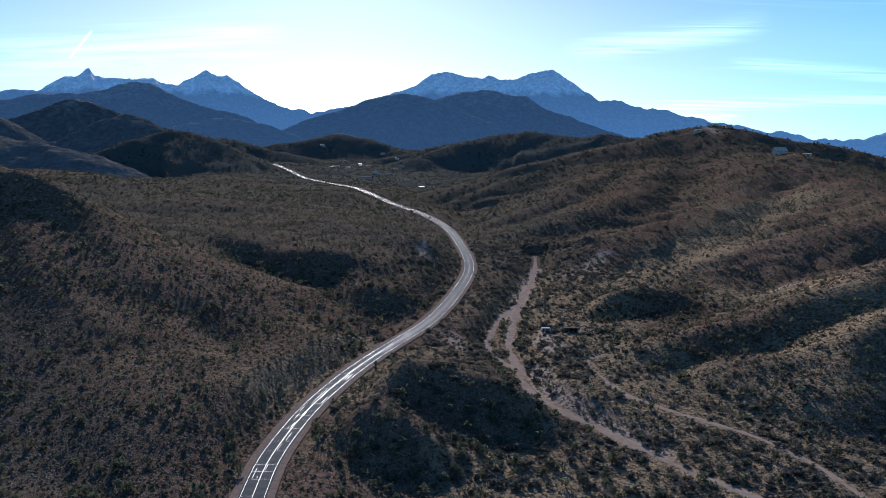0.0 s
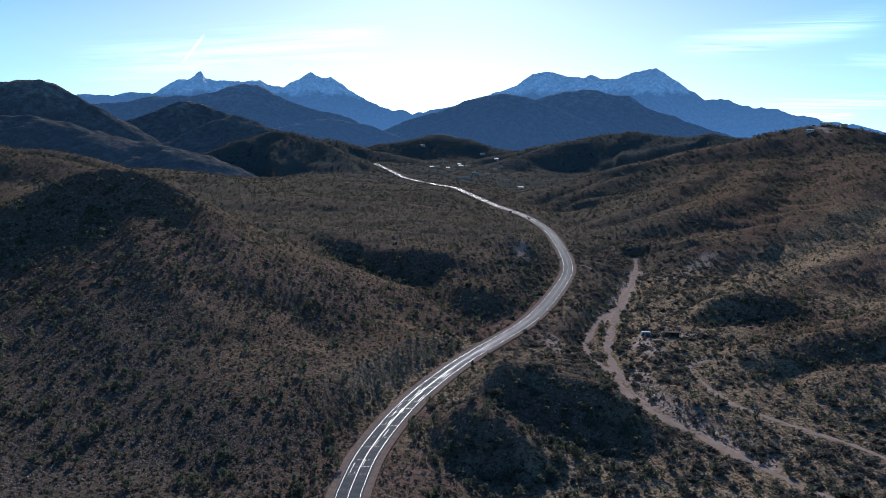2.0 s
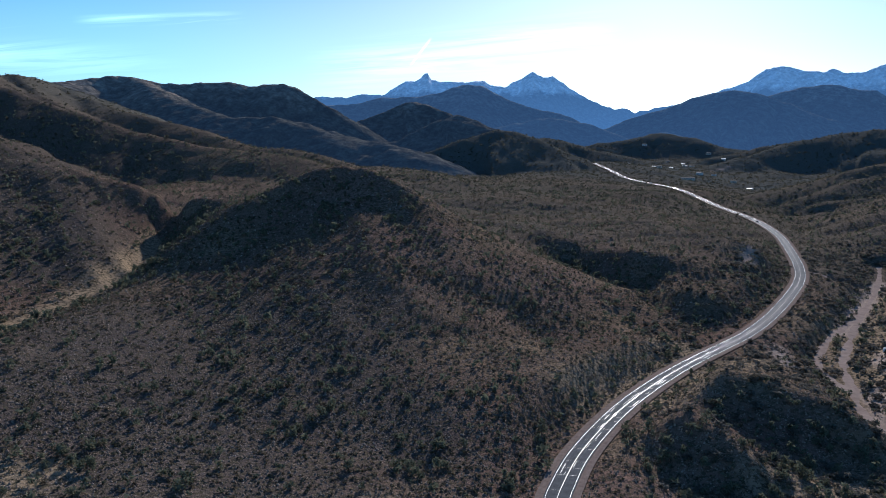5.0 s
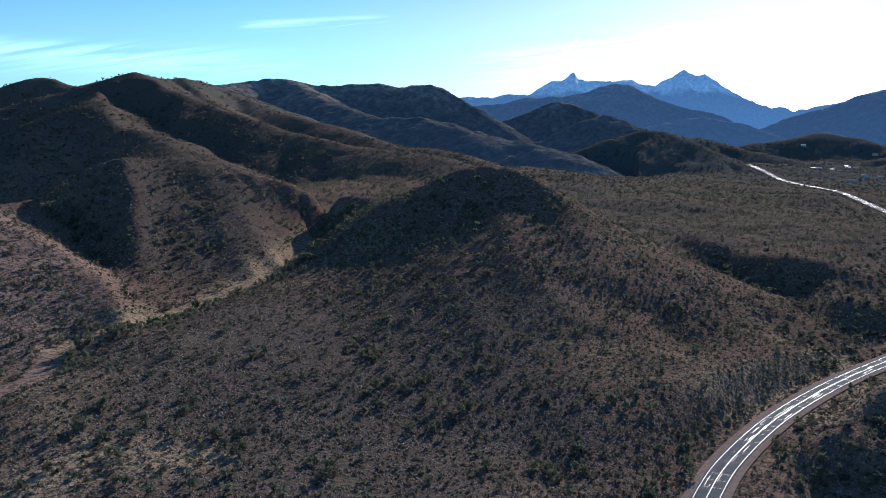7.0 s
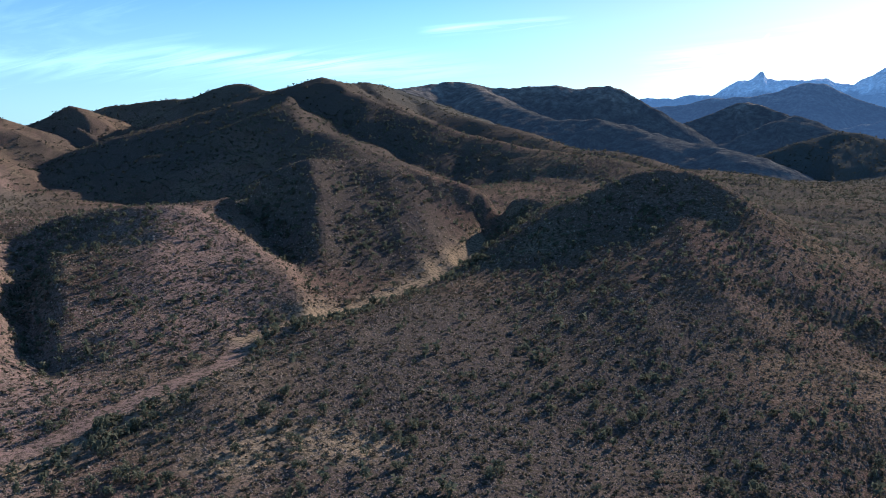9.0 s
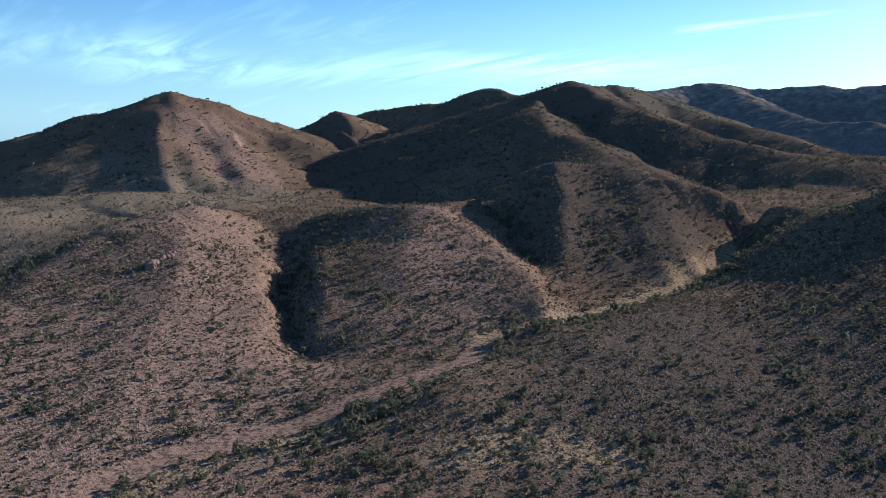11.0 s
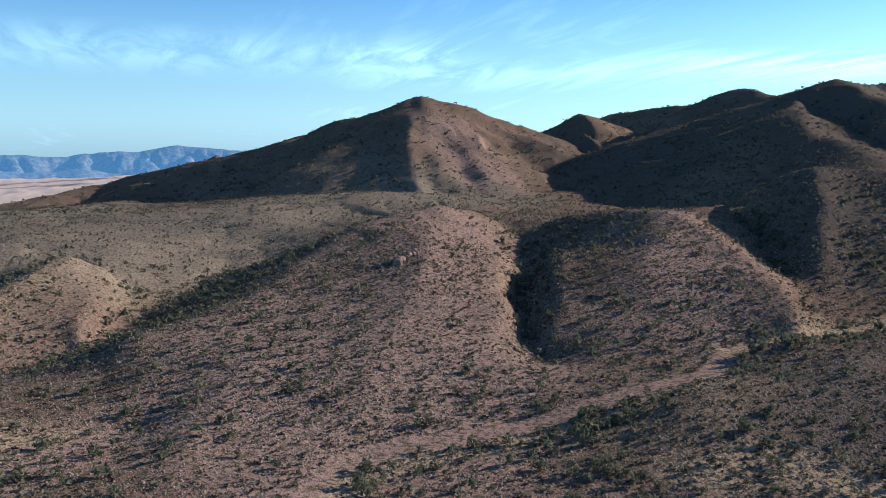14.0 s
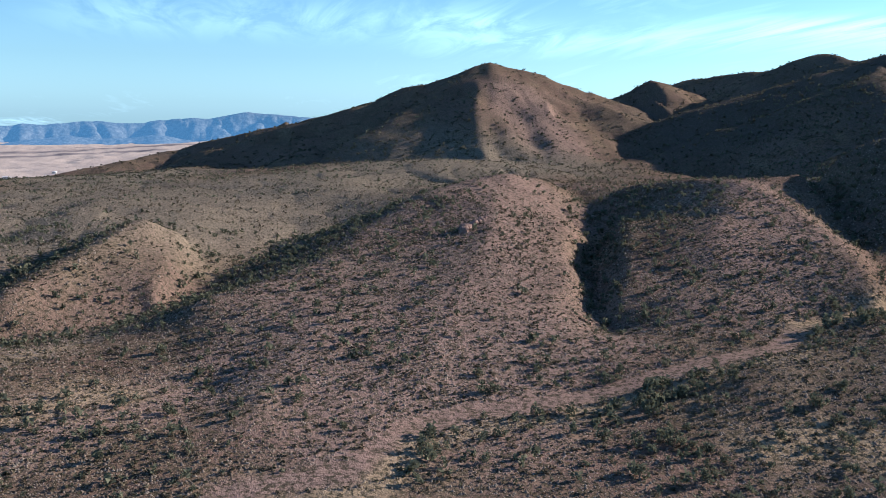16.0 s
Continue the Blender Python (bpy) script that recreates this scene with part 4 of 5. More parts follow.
def strip(s0, s1, left, right, z, step=2.0):
    s = np.append(np.arange(s0, s1, step), s1)
    a, b = on_road(s, np.full(s.shape, float(left))), on_road(s, np.full(s.shape, float(right)))
    co = np.concatenate([np.stack([a[0], a[1], a[2] + z], 1), np.stack([b[0], b[1], b[2] + z], 1)])
    n = len(s)
    i = np.arange(n - 1)
    return co, np.stack([i, i + n, i + n + 1, i + 1], 1)


def joined(name, pieces, mat, parent=None, smooth_it=False):
    co, fa, k = [], [], 0
    for c, f in pieces:
        co.append(c)
        fa.append(f + k)
        k += len(c)
    m = mesh_from(name, np.concatenate(co), np.concatenate(fa))
    if smooth_it:
        shade_smooth(m)
    m.materials.append(mat)
    o = new(name, m)
    o.parent = parent
    return o


def asphalt_material():
    m, nt, b = material("asphalt", 0.95, 0.02)
    pos = nt.nodes.new("ShaderNodeNewGeometry").outputs["Position"]
    nt.links.new(ramp_node(nt, noise_node(nt, 0.4, 6, 0.65, pos), [(0.3, (0.055, 0.058, 0.062)), (0.7, (0.088, 0.091, 0.096))]), b.inputs["Base Color"])
    nt.links.new(ramp_node(nt, noise_node(nt, 1.3, 4, 0.6, pos), [(0.3, grey(0.8)), (0.7, grey(0.95))]), b.inputs["Roughness"])
    return m


def plain_material(name, low, high, scale, rough_=0.9, spec=0.2, bump=0.0):
    m, nt, b = material(name, rough_, spec)
    pos = nt.nodes.new("ShaderNodeNewGeometry").outputs["Position"]
    f = noise_node(nt, scale, 6, 0.65, pos)
    nt.links.new(ramp_node(nt, f, [(0.3, low), (0.7, high)]), b.inputs["Base Color"])
    if bump:
        bn = nt.nodes.new("ShaderNodeBump")
        bn.inputs["Strength"].default_value, bn.inputs["Distance"].default_value = 0.7, bump
        nt.links.new(noise_node(nt, scale * 4, 5, 0.7, pos), bn.inputs["Height"])
        nt.links.new(bn.outputs[0], b.inputs["Normal"])
    return m


ASPHALT = asphalt_material()
SEAL = plain_material("crack_sealant", grey(0.02), grey(0.04), 3.0, 0.46, 0.2)
PAINT = plain_material("road_paint", grey(0.5), grey(0.7), 2.0, 0.5, 0.35)
GRAVEL = plain_material("gravel_shoulder", (0.15, 0.112, 0.092), (0.25, 0.19, 0.155), 0.5, 1.0, 0.0, 0.15)

road = tagged(new("road", None), "two-lane asphalt road with white lines and sealed cracks", "road", kind="structure")
road_end = float(ROAD_S[-1])
joined("shoulder", [strip(0, road_end, -6.4, -3.7, -0.08), strip(0, road_end, 3.7, 6.4, -0.08)], GRAVEL, road)
joined("carriageway", [strip(0, road_end, -4.0, 4.0, 0.0)], ASPHALT, road)
joined("edge_line", [strip(0, road_end, -3.5, -3.39, 0.012)], PAINT, road, False)
joined("edge_line", [strip(0, road_end, 3.39, 3.5, 0.012)], PAINT, road, False)
joined("centre_joint", [strip(0, road_end, -0.10, 0.10, 0.012)], SEAL, road, False)


def sealed_cracks():
    rnd = random.Random(5)
    pieces = []
    s = 4.0
    while s < 1500:
        s += rnd.uniform(5, 14)
        side = rnd.choice((-1, 1, 0, 0))
        a, b = (-3.4, 3.4) if side == 0 else ((0.1, 3.4) if side > 0 else (-3.4, -0.1))
        w = rnd.uniform(0.05, 0.12)
        n = 6
        ws = np.linspace(a, b, n)
        ss = s + np.cumsum([rnd.uniform(-0.25, 0.25) for _ in range(n)])
        p, q = on_road(ss, ws), on_road(ss + w, ws)
        co = np.concatenate([np.stack([p[0], p[1], p[2] + 0.008], 1), np.stack([q[0], q[1], q[2] + 0.008], 1)])
        i = np.arange(n - 1)
        pieces.append((co, np.stack([i, i + 1, i + n + 1, i + n], 1)))
        for _ in range(rnd.choice((0, 1, 1, 2))):
            w0 = rnd.uniform(-3.2, 2.7)
            ln = rnd.uniform(1.2, 9)
            pieces.append(strip(s + 1, s + 1 + ln, w0, w0 + rnd.uniform(0.08, 0.22), 0.016, 1.5))
    return pieces


joined("crack_seal", sealed_cracks(), SEAL, road, False)

# dry wash and dirt tracks lie as pale sand on the ground
SAND = plain_material("pale_sand", (0.23, 0.170, 0.138), (0.35, 0.268, 0.220), 0.25, 1.0, 0.0, 0.2)


def sand_run(name, pts, half, label, seed):
    s, q = smooth_line(pts, 1.5)
    t = np.gradient(q, axis=0)[:, :2]
    t /= np.linalg.norm(t, axis=1)[:, None] + 1e-9
    nrm = np.stack([t[:, 1], -t[:, 0]], 1)
    cols = []
    wob = half * (1 + 0.45 * grain(s / 18, s * 0 + seed, seed)) + 0.5 * grain(s / 4, s * 0 + seed, seed + 1)
    for u in np.linspace(-1, 1, 7):
        xy = q[:, :2] + nrm * (u * wob)[:, None]
        z = on_ground(xy[:, 0], xy[:, 1]) + 0.10 * (1 - u * u) + 0.02
        cols.append(np.column_stack([xy, z]))
    co = np.stack(cols, 1)
    n, k = co.shape[:2]
    i, j = np.meshgrid(np.arange(n - 1), np.arange(k - 1), indexing="ij")
    f = np.stack([i * k + j, i * k + j + 1, (i + 1) * k + j + 1, (i + 1) * k + j], -1).reshape(-1, 4)
    o = joined(name, [(co.reshape(-1, 3), f)], SAND, None, True)
    return tagged(o, label, "dirt track" if "track" in name else "dry wash", kind="structure")


sand_run("wash", WASH, 1.9, "dry sandy wash winding through the scrub", 3)
sand_run("wash_arm", WASH_ARM, 2.0, "side arm of the dry sandy wash", 4)
sand_run("track", TRACK, 1.4, "pale dirt track through the scrub", 5)
sand_run("track_arm", TRACK_ARM, 2.2, "short dirt track from the road to the wash", 6)


# ---- plants ----
def leaf_soup(rnd, n, shape, size):
    """n small leaf sprays in a crown; shape gives a random place in it."""
    co = np.empty((n * 3, 3))
    for i in range(n):
        c = np.array(shape(rnd))
        a = np.array([rnd.gauss(0, 1) for _ in range(3)])
        b = np.array([rnd.gauss(0, 1) for _ in range(3)])
        a /= np.linalg.norm(a) + 1e-6
        b /= np.linalg.norm(b) + 1e-6
        sz = size * rnd.uniform(0.6, 1.4)
        co[3 * i], co[3 * i + 1], co[3 * i + 2] = c - a * sz * 0.6 - b * sz * 0.3, c + a * sz * 0.6 - b * sz * 0.3, c + b * sz * 0.9
    co[:, 2] = np.maximum(co[:, 2], -0.1)
    return co, np.arange(n * 3).reshape(-1, 3)


def crown_place(lobes):
    def place(rnd):
        cx, cy, cz, r, rz = rnd.choice(lobes)
        while True:
            v = [rnd.uniform(-1, 1) for _ in range(3)]
            d = math.sqrt(sum(k * k for k in v))
            if 0.35 < d < 1:
                return cx + v[0] * r, cy + v[1] * r, cz + v[2] * rz
    return place


def plant_forms(seed, count, n, size, lobes_of):
    rnd = random.Random(seed)
    return [leaf_soup(rnd, n, crown_place(lobes_of(rnd)), size) for _ in range(count)]


def juniper_lobes(rnd):
    return [(rnd.uniform(-0.3, 0.3), rnd.uniform(-0.3, 0.3), rnd.uniform(0.3, 0.75), rnd.uniform(0.25, 0.38), rnd.uniform(0.24, 0.36)) for _ in range(6)]


def scrub_lobes(rnd):
    return [(rnd.uniform(-0.35, 0.35), rnd.uniform(-0.35, 0.35), rnd.uniform(0.15, 0.5), rnd.uniform(0.22, 0.36), rnd.uniform(0.2, 0.4)) for _ in range(4)]


def low_lobes(rnd):
    return [(rnd.uniform(-0.25, 0.25), rnd.uniform(-0.25, 0.25), rnd.uniform(0.1, 0.35), 0.3, 0.3) for _ in range(3)]


def leaf_material(name, low, mid_, high):
    m, nt, b = material(name, 1.0, 0.0)
    g = nt.nodes.new("ShaderNodeNewGeometry")
    pos = g.outputs["Position"]
    f = noise_node(nt, 0.16, 3, 0.7, pos)
    add = nt.nodes.new("ShaderNodeMath"); add.operation = "MULTIPLY_ADD"
    nt.links.new(g.outputs["Random Per Island"], add.inputs[0])
    add.inputs[1].default_value = 0.35
    nt.links.new(f, add.inputs[2])
    col = ramp_node(nt, add.outputs[0], [(0.4, low), (0.65, mid_), (0.95, high)])
    nt.links.new(col, b.inputs["Base Color"])
    # leaves let some light through
    thin, mix = nt.nodes.new("ShaderNodeBsdfTranslucent"), nt.nodes.new("ShaderNodeMixShader")
    mix.inputs[0].default_value = 0.3
    nt.links.new(col, thin.inputs["Color"])
    nt.links.new(b.outputs[0], mix.inputs[1])
    nt.links.new(thin.outputs[0], mix.inputs[2])
    nt.links.new(mix.outputs[0], nt.nodes["Material Output"].inputs["Surface"])
    return m


JUNIPER = leaf_material("juniper_leaf", (0.072, 0.077, 0.052), (0.118, 0.121, 0.080), (0.185, 0.180, 0.118))
DWARF = leaf_material("dwarf_shrub_leaf", (0.045, 0.044, 0.030), (0.075, 0.072, 0.048), (0.125, 0.115, 0.078))
SCRUB = leaf_material("grey_scrub", (0.081, 0.067, 0.046), (0.133, 0.109, 0.077), (0.217, 0.179, 0.123))
THICKET = leaf_material("bare_mesquite", (0.078, 0.070, 0.056), (0.122, 0.109, 0.088), (0.19, 0.168, 0.138))
TUSSOCK = leaf_material("dry_tussock", (0.150, 0.112, 0.084), (0.255, 0.194, 0.146), (0.385, 0.302, 0.230))
STRAW = leaf_material("straw_grass", (0.225, 0.166, 0.105), (0.335, 0.252, 0.158), (0.465, 0.360, 0.234))
WOODLAND = leaf_material("far_woodland", (0.062, 0.058, 0.042), (0.1, 0.092, 0.065), (0.155, 0.138, 0.1))
BARK = plain_material("grey_bark", (0.09, 0.075, 0.06), (0.17, 0.145, 0.12), 3.0, 0.9, 0.1)
STONE = plain_material("field_stone", (0.240, 0.180, 0.150), (0.400, 0.315, 0.262), 0.7, 0.9, 0.2)

rng = np.random.default_rng(12)


def sow(n, r0, r1, keep, a0=-30.5, a1=108.0):
    """Places spread evenly over the plan between two distances, thinned by keep."""
    r = np.sqrt(rng.uniform(r0 * r0, r1 * r1, n))
    a = np.radians(rng.uniform(a0, a1, n))
    x, y = -r * np.sin(a), r * np.cos(a)
    d_road = along(ROAD, x, y)[0]
    ok = d_road > 7.0
    for line_, w in ((CHANNEL, 5.0), (WASH, 3.4), (WASH_ARM, 2.4), (TRACK, 2.0), (TRACK_ARM, 2.2)):
        ok &= along(line_, x, y)[0] > w
    x, y = x[ok], y[ok]
    k = keep(x, y)
    ok = rng.uniform(0, 1, len(x)) < k
    return x[ok], y[ok]


def lie(x, y):
    """How much the ground is hollow here, and how much it turns from the sun."""
    e = 14.0
    z = on_ground(x, y)
    zx0, zx1, zy0, zy1 = on_ground(x - e, y), on_ground(x + e, y), on_ground(x, y - e), on_ground(x, y + e)
    hollow = (zx0 + zx1 + zy0 + zy1) / 4 - z
    nx, ny = (zx0 - zx1) / (2 * e), (zy0 - zy1) / (2 * e)
    away = -(nx * -math.sin(radians(SUN_LEFT)) + ny * math.cos(radians(SUN_LEFT)))
    return hollow, away


def bush_keep(x, y):
    hollow, away = lie(x, y)
    n = 0.5 + 0.5 * rough(x, y, 60, 3, 31)
    return np.clip(0.18 + 0.55 * (n - 0.35) + np.clip(hollow, -0.5, 1.2) * 0.35 + np.clip(away, -0.1, 0.5) * 1.25, 0.03, 1)


def even_keep(x, y):
    n = 0.5 + 0.5 * rough(x, y, 35, 3, 57)
    hollow, away = lie(x, y)
    return np.clip(0.45 + 0.6 * (n - 0.4) + away * 0.5, 0.1, 1)


def off_wash(x, y):
    """Little low scrub among the thickets of the wash."""
    return 1 - 0.7 * (1 - smooth(45, 110, along(WASH, x, y)[0]))


def grass_keep(x, y):
    n = 0.5 + 0.5 * rough(x, y, 80, 3, 91)
    return smooth(0.42, 0.68, n) * 0.9 + 0.1


def planting(name, forms, x, y, low, high, squash, mat, label, category):
    """All plants of one kind, joined, each turned and sized on its own."""
    n = len(x)
    z = on_ground(x, y)
    size = low + (high - low) * rng.uniform(0, 1, n) ** 1.7
    turn = rng.uniform(0, 2 * math.pi, n)
    tall = size * squash * rng.uniform(0.75, 1.25, n)
    pick = rng.integers(0, len(forms), n)
    cos_, fas_, k = [], [], 0
    for f, (co, fa) in enumerate(forms):
        sel = np.nonzero(pick == f)[0]
        if not len(sel):
            continue
        c, s = np.cos(turn[sel])[:, None], np.sin(turn[sel])[:, None]
        px = (co[None, :, 0] * c - co[None, :, 1] * s) * size[sel][:, None] + x[sel][:, None]
        py = (co[None, :, 0] * s + co[None, :, 1] * c) * size[sel][:, None] + y[sel][:, None]
        pz = co[None, :, 2] * tall[sel][:, None] + z[sel][:, None] - 0.05
        cos_.append(np.stack([px, py, pz], -1).reshape(-1, 3))
        fas_.append((fa[None] + (np.arange(len(sel)) * len(co))[:, None, None]).reshape(-1, 3) + k)
        k += len(sel) * len(co)
    m = mesh_from(name, np.concatenate(cos_), np.concatenate(fas_))
    if category in ("tussocks", "stones"):
        shade_smooth(m)
    m.materials.append(mat)
    return tagged(new(name, m), label, category, kind="stuff")


def tussock_forms(seed, count):
    rnd = random.Random(seed)
    forms = []
    for _ in range(count):
        v = [(0.5 * rnd.uniform(0.7, 1.25) * math.cos(a), 0.5 * rnd.uniform(0.7, 1.25) * math.sin(a), -0.06) for a in (0, 1.26, 2.51, 3.77, 5.03)]
        v.append((rnd.uniform(-0.12, 0.12), rnd.uniform(-0.12, 0.12), rnd.uniform(0.55, 0.9)))
        forms.append((np.array(v), np.array([(k, (k + 1) % 5, 5) for k in range(5)])))
    return forms


JUNIPER_FAR = plant_forms(1, 8, 26, 0.33, juniper_lobes)
SCRUB_NEAR = plant_forms(2, 8, 20, 0.30, scrub_lobes)
SCRUB_MID = plant_forms(3, 8, 10, 0.42, scrub_lobes)
SCRUB_FAR = plant_forms(4, 6, 6, 0.55, scrub_lobes)
TUFT = plant_forms(5, 6, 5, 0.42, low_lobes)

x, y = sow(165000, 200, 430, even_keep)
planting("low_scrub", tussock_forms(8, 10), x, y, 0.45, 1.2, 0.75, TUSSOCK, "dry grey-tan tussocks on stony soil", "tussocks")
x, y = sow(60000, 430, 800, even_keep)
planting("low_scrub_beyond", tussock_forms(9, 8), x, y, 0.8, 1.9, 0.75, TUSSOCK, "dry grey-tan tussocks on the middle slopes", "tussocks")
x, y = sow(30000, 200, 460, lambda x, y: even_keep(x, y) * off_wash(x, y))
planting("scrub_cover", SCRUB_NEAR, x, y, 0.8, 2.2, 0.7, SCRUB, "low grey-green desert scrub on stony soil", "scrub")
x, y = sow(46000, 200, 560, lambda x, y: even_keep(x, y) * off_wash(x, y) * (0.5 + 0.8 * smooth(0.4, 0.6, 0.5 + 0.5 * rough(x, y, 25, 2, 333))))
planting("dwarf_shrubs", plant_forms(11, 6, 8, 0.45, low_lobes), x, y, 0.7, 1.7, 0.85, DWARF, "small dark olive shrubs dotted over the stony slopes", "bushes")
x, y = sow(15000, 205, 640, bush_keep)
planting("juniper_cover", JUNIPER_FAR, x, y, 1.4, 4.0, 1.0, JUNIPER, "dark green juniper bushes scattered over the slopes", "bushes")
def bank_keep(x, y):
    """Thick on the near bank of the channel."""
    d = along(CHANNEL, x, y)[0]
    return smooth(4, 9, d) * (1 - smooth(14, 26, d)) * (right_of(CHANNEL, x, y) < 0) * (0.35 + 0.65 * smooth(0.42, 0.6, 0.5 + 0.5 * rough(x, y, 30, 2, 71)))


x, y = sow(9000, 203, 560, bank_keep, 28, 95)
planting("bank_junipers", JUNIPER_FAR, x, y, 1.6, 4.2, 1.0, JUNIPER, "thick dark green junipers along the bank of a dry channel", "bushes")
x, y = sow(48000, 430, 1050, lambda x, y: even_keep(x, y) * np.where((x < -3 * y) & (x < -560), 0.45, 1.0))
planting("scrub_middle", SCRUB_MID, x, y, 1.2, 3.2, 0.75, SCRUB, "grey-green scrub over the middle slopes", "scrub")
x, y = sow(52000, 600, 1300, lambda x, y: bush_keep(x, y) * np.where(x < -1.6 * y, 0.45, 1.0))
planting("juniper_middle", SCRUB_MID, x, y, 1.5, 3.7, 0.95, JUNIPER, "dark green junipers over the middle slopes", "bushes")
x, y = sow(80000, 1050, 2700, lambda x, y: (even_keep(x, y) + 0.35 * (x > -0.7 * y)) * (on_ground(x, y) > -12))
planting("scrub_far", SCRUB_FAR, x, y, 2.2, 5.5, 0.7, WOODLAND, "dark scrub woodland over the far slopes", "scrub")
x, y = sow(48000, 200, 420, grass_keep)
planting("grass_tufts", TUFT, x, y, 0.45, 1.0, 0.8, STRAW, "straw-coloured dry grass tufts", "grass")
x, y = sow(10500, 260, 900, lambda x, y: np.clip(1.4 - along(WASH, x, y)[0] / 95, 0, 1) * (0.35 + 0.65 * smooth(0.4, 0.6, 0.5 + 0.5 * rough(x, y, 45, 3, 77))), -30.5, 8)
planting("mesquite_thicket", plant_forms(7, 6, 36, 0.30, scrub_lobes), x, y, 2.0, 5.5, 0.55, THICKET, "bare grey-brown mesquite thickets along the wash", "bushes")


# ---- single junipers and mesquites on the slopes next to the camera ----
def limb(bm, a, b, ra, rb, sides=6):
    a, b = Vector(a), Vector(b)
    q = (b - a).to_track_quat("Z", "Y")
    rows = []
    for c, r in ((a, ra), (b, rb)):
        rows.append([bm.verts.new(c + q @ Vector((r * math.cos(2 * math.pi * k / sides), r * math.sin(2 * math.pi * k / sides), 0))) for k in range(sides)])
    for k in range(sides):
        bm.faces.new((rows[0][k], rows[0][(k + 1) % sides], rows[1][(k + 1) % sides], rows[1][k]))
    bm.faces.new(rows[1])


def bush(name, seed, leaf, lobes_of, leaves, size, squash, label, group, tall_stem):
    """A bush a metre across: trunk with limbs, and a crown of leaf sprays."""
    rnd = random.Random(seed)
    lobes = lobes_of(rnd)
    root = tagged(new(name), label, "bush", group)
    bm = bmesh.new()
    fork = Vector((rnd.uniform(-0.04, 0.04), rnd.uniform(-0.04, 0.04), tall_stem * squash))
    limb(bm, (0, 0, -0.06), fork, 0.05, 0.035)
    trunk = part("trunk", bm, BARK, root)
    for cx, cy, cz, r, rz in lobes:
        bm = bmesh.new()
        limb(bm, fork, (cx * 0.9, cy * 0.9, cz * squash), 0.025, 0.008, 5)
        part("limb", bm, BARK, trunk)
    co, fa = leaf_soup(rnd, leaves, crown_place(lobes), size)
    co[:, 2] *= squash
    m = mesh_from("crown", co, fa)
    m.materials.append(leaf)
    o = new("crown", m)
    o.parent = root
    return root


def plant_out(protos, x, y, low, high):
    z = on_ground(x, y)
    for i in range(len(x)):
        p = protos[i % len(protos)]
        s = low + (high - low) * random.random() ** 1.6
        m = Matrix.Translation((x[i], y[i], z[i])) @ Euler((0, 0, random.uniform(0, 6.28))).to_matrix().to_4x4()
        if i < len(protos):
            p.scale = (s, s, s * random.uniform(0.85, 1.15))
            p.matrix_basis = m @ Matrix.Diagonal((*p.scale, 1))
        else:
            c = copy_thing(p, m)
            c.scale = (s, s, s * random.uniform(0.85, 1.2))


x, y = sow(3000, 203, 318, bush_keep)
protos = [bush("juniper", 40 + k, JUNIPER, juniper_lobes, 150, 0.15, 1.0, "rounded dark green juniper bush on stony soil", "junipers on the near slopes", 0.25) for k in range(6)]
plant_out(protos, x[:290], y[:290], 2.0, 4.6)
x, y = sow(1500, 205, 335, lambda x, y: np.clip(1.3 - along(WASH, x, y)[0] / 95, 0, 1), -30.5, 6)
protos = [bush("mesquite", 60 + k, THICKET, scrub_lobes, 150, 0.16, 0.62, "bare grey-brown mesquite bush beside the dry wash", "mesquites along the wash", 0.12) for k in range(5)]
plant_out(protos, x[:285], y[:285], 2.0, 5.2)


# ---- stones and the outcrop ----
def stone_forms(seed, count):
    rnd = random.Random(seed)
    forms = []
    for _ in range(count):
        v = np.array([(1, 0, 0), (0, 1, 0), (-1, 0, 0), (0, -1, 0), (0, 0, 1), (0, 0, -1)], float) * 0.5
        v += np.array([[rnd.uniform(-0.14, 0.14) for _ in range(3)] for _ in range(6)])
        forms.append((v, np.array([(0, 1, 4), (1, 2, 4), (2, 3, 4), (3, 0, 4), (1, 0, 5), (2, 1, 5), (3, 2, 5), (0, 3, 5)])))
    return forms


x, y = sow(26000, 200, 420, lambda x, y: smooth(0.5, 0.62, 0.5 + 0.5 * rough(x, y, 40, 3, 140)), 20, 108)
planting("loose_stones", stone_forms(3, 6), x, y, 0.25, 0.8, 0.8, STONE, "pale loose stones strewn over the slope", "stones")


def boulder(bm, x, y, z, r, rz, seed):
    """A cracked block of rock: broken planes, worn edges."""
    n0 = len(bm.verts)
    bmesh.ops.create_icosphere(bm, subdivisions=3, radius=1.0)
    bm.verts.ensure_lookup_table()
    cuts = [(Vector((math.cos(seed + 1.3 * k), math.sin(seed * 1.7 + 1.3 * k), 0.5 * math.sin(seed + 2.1 * k))).normalized(), 0.55 + 0.2 * abs(math.sin(seed * 3 + k))) for k in range(7)]
    for v in bm.verts[n0:]:
        q = v.co.copy()
        for nrm, far_ in cuts:
            over = q.dot(nrm) - far_
            if over > 0:
                q -= nrm * over * 0.85
        q *= 1 + 0.16 * noise.noise(v.co * 2.4 + Vector((seed, 0, 0))) + 0.1 * noise.noise(v.co * 6 + Vector((0, seed, 0)))
        q.z = max(q.z, -0.5)
        v.co = Vector((x + q.x * r, y + q.y * r, z + q.z * rz))


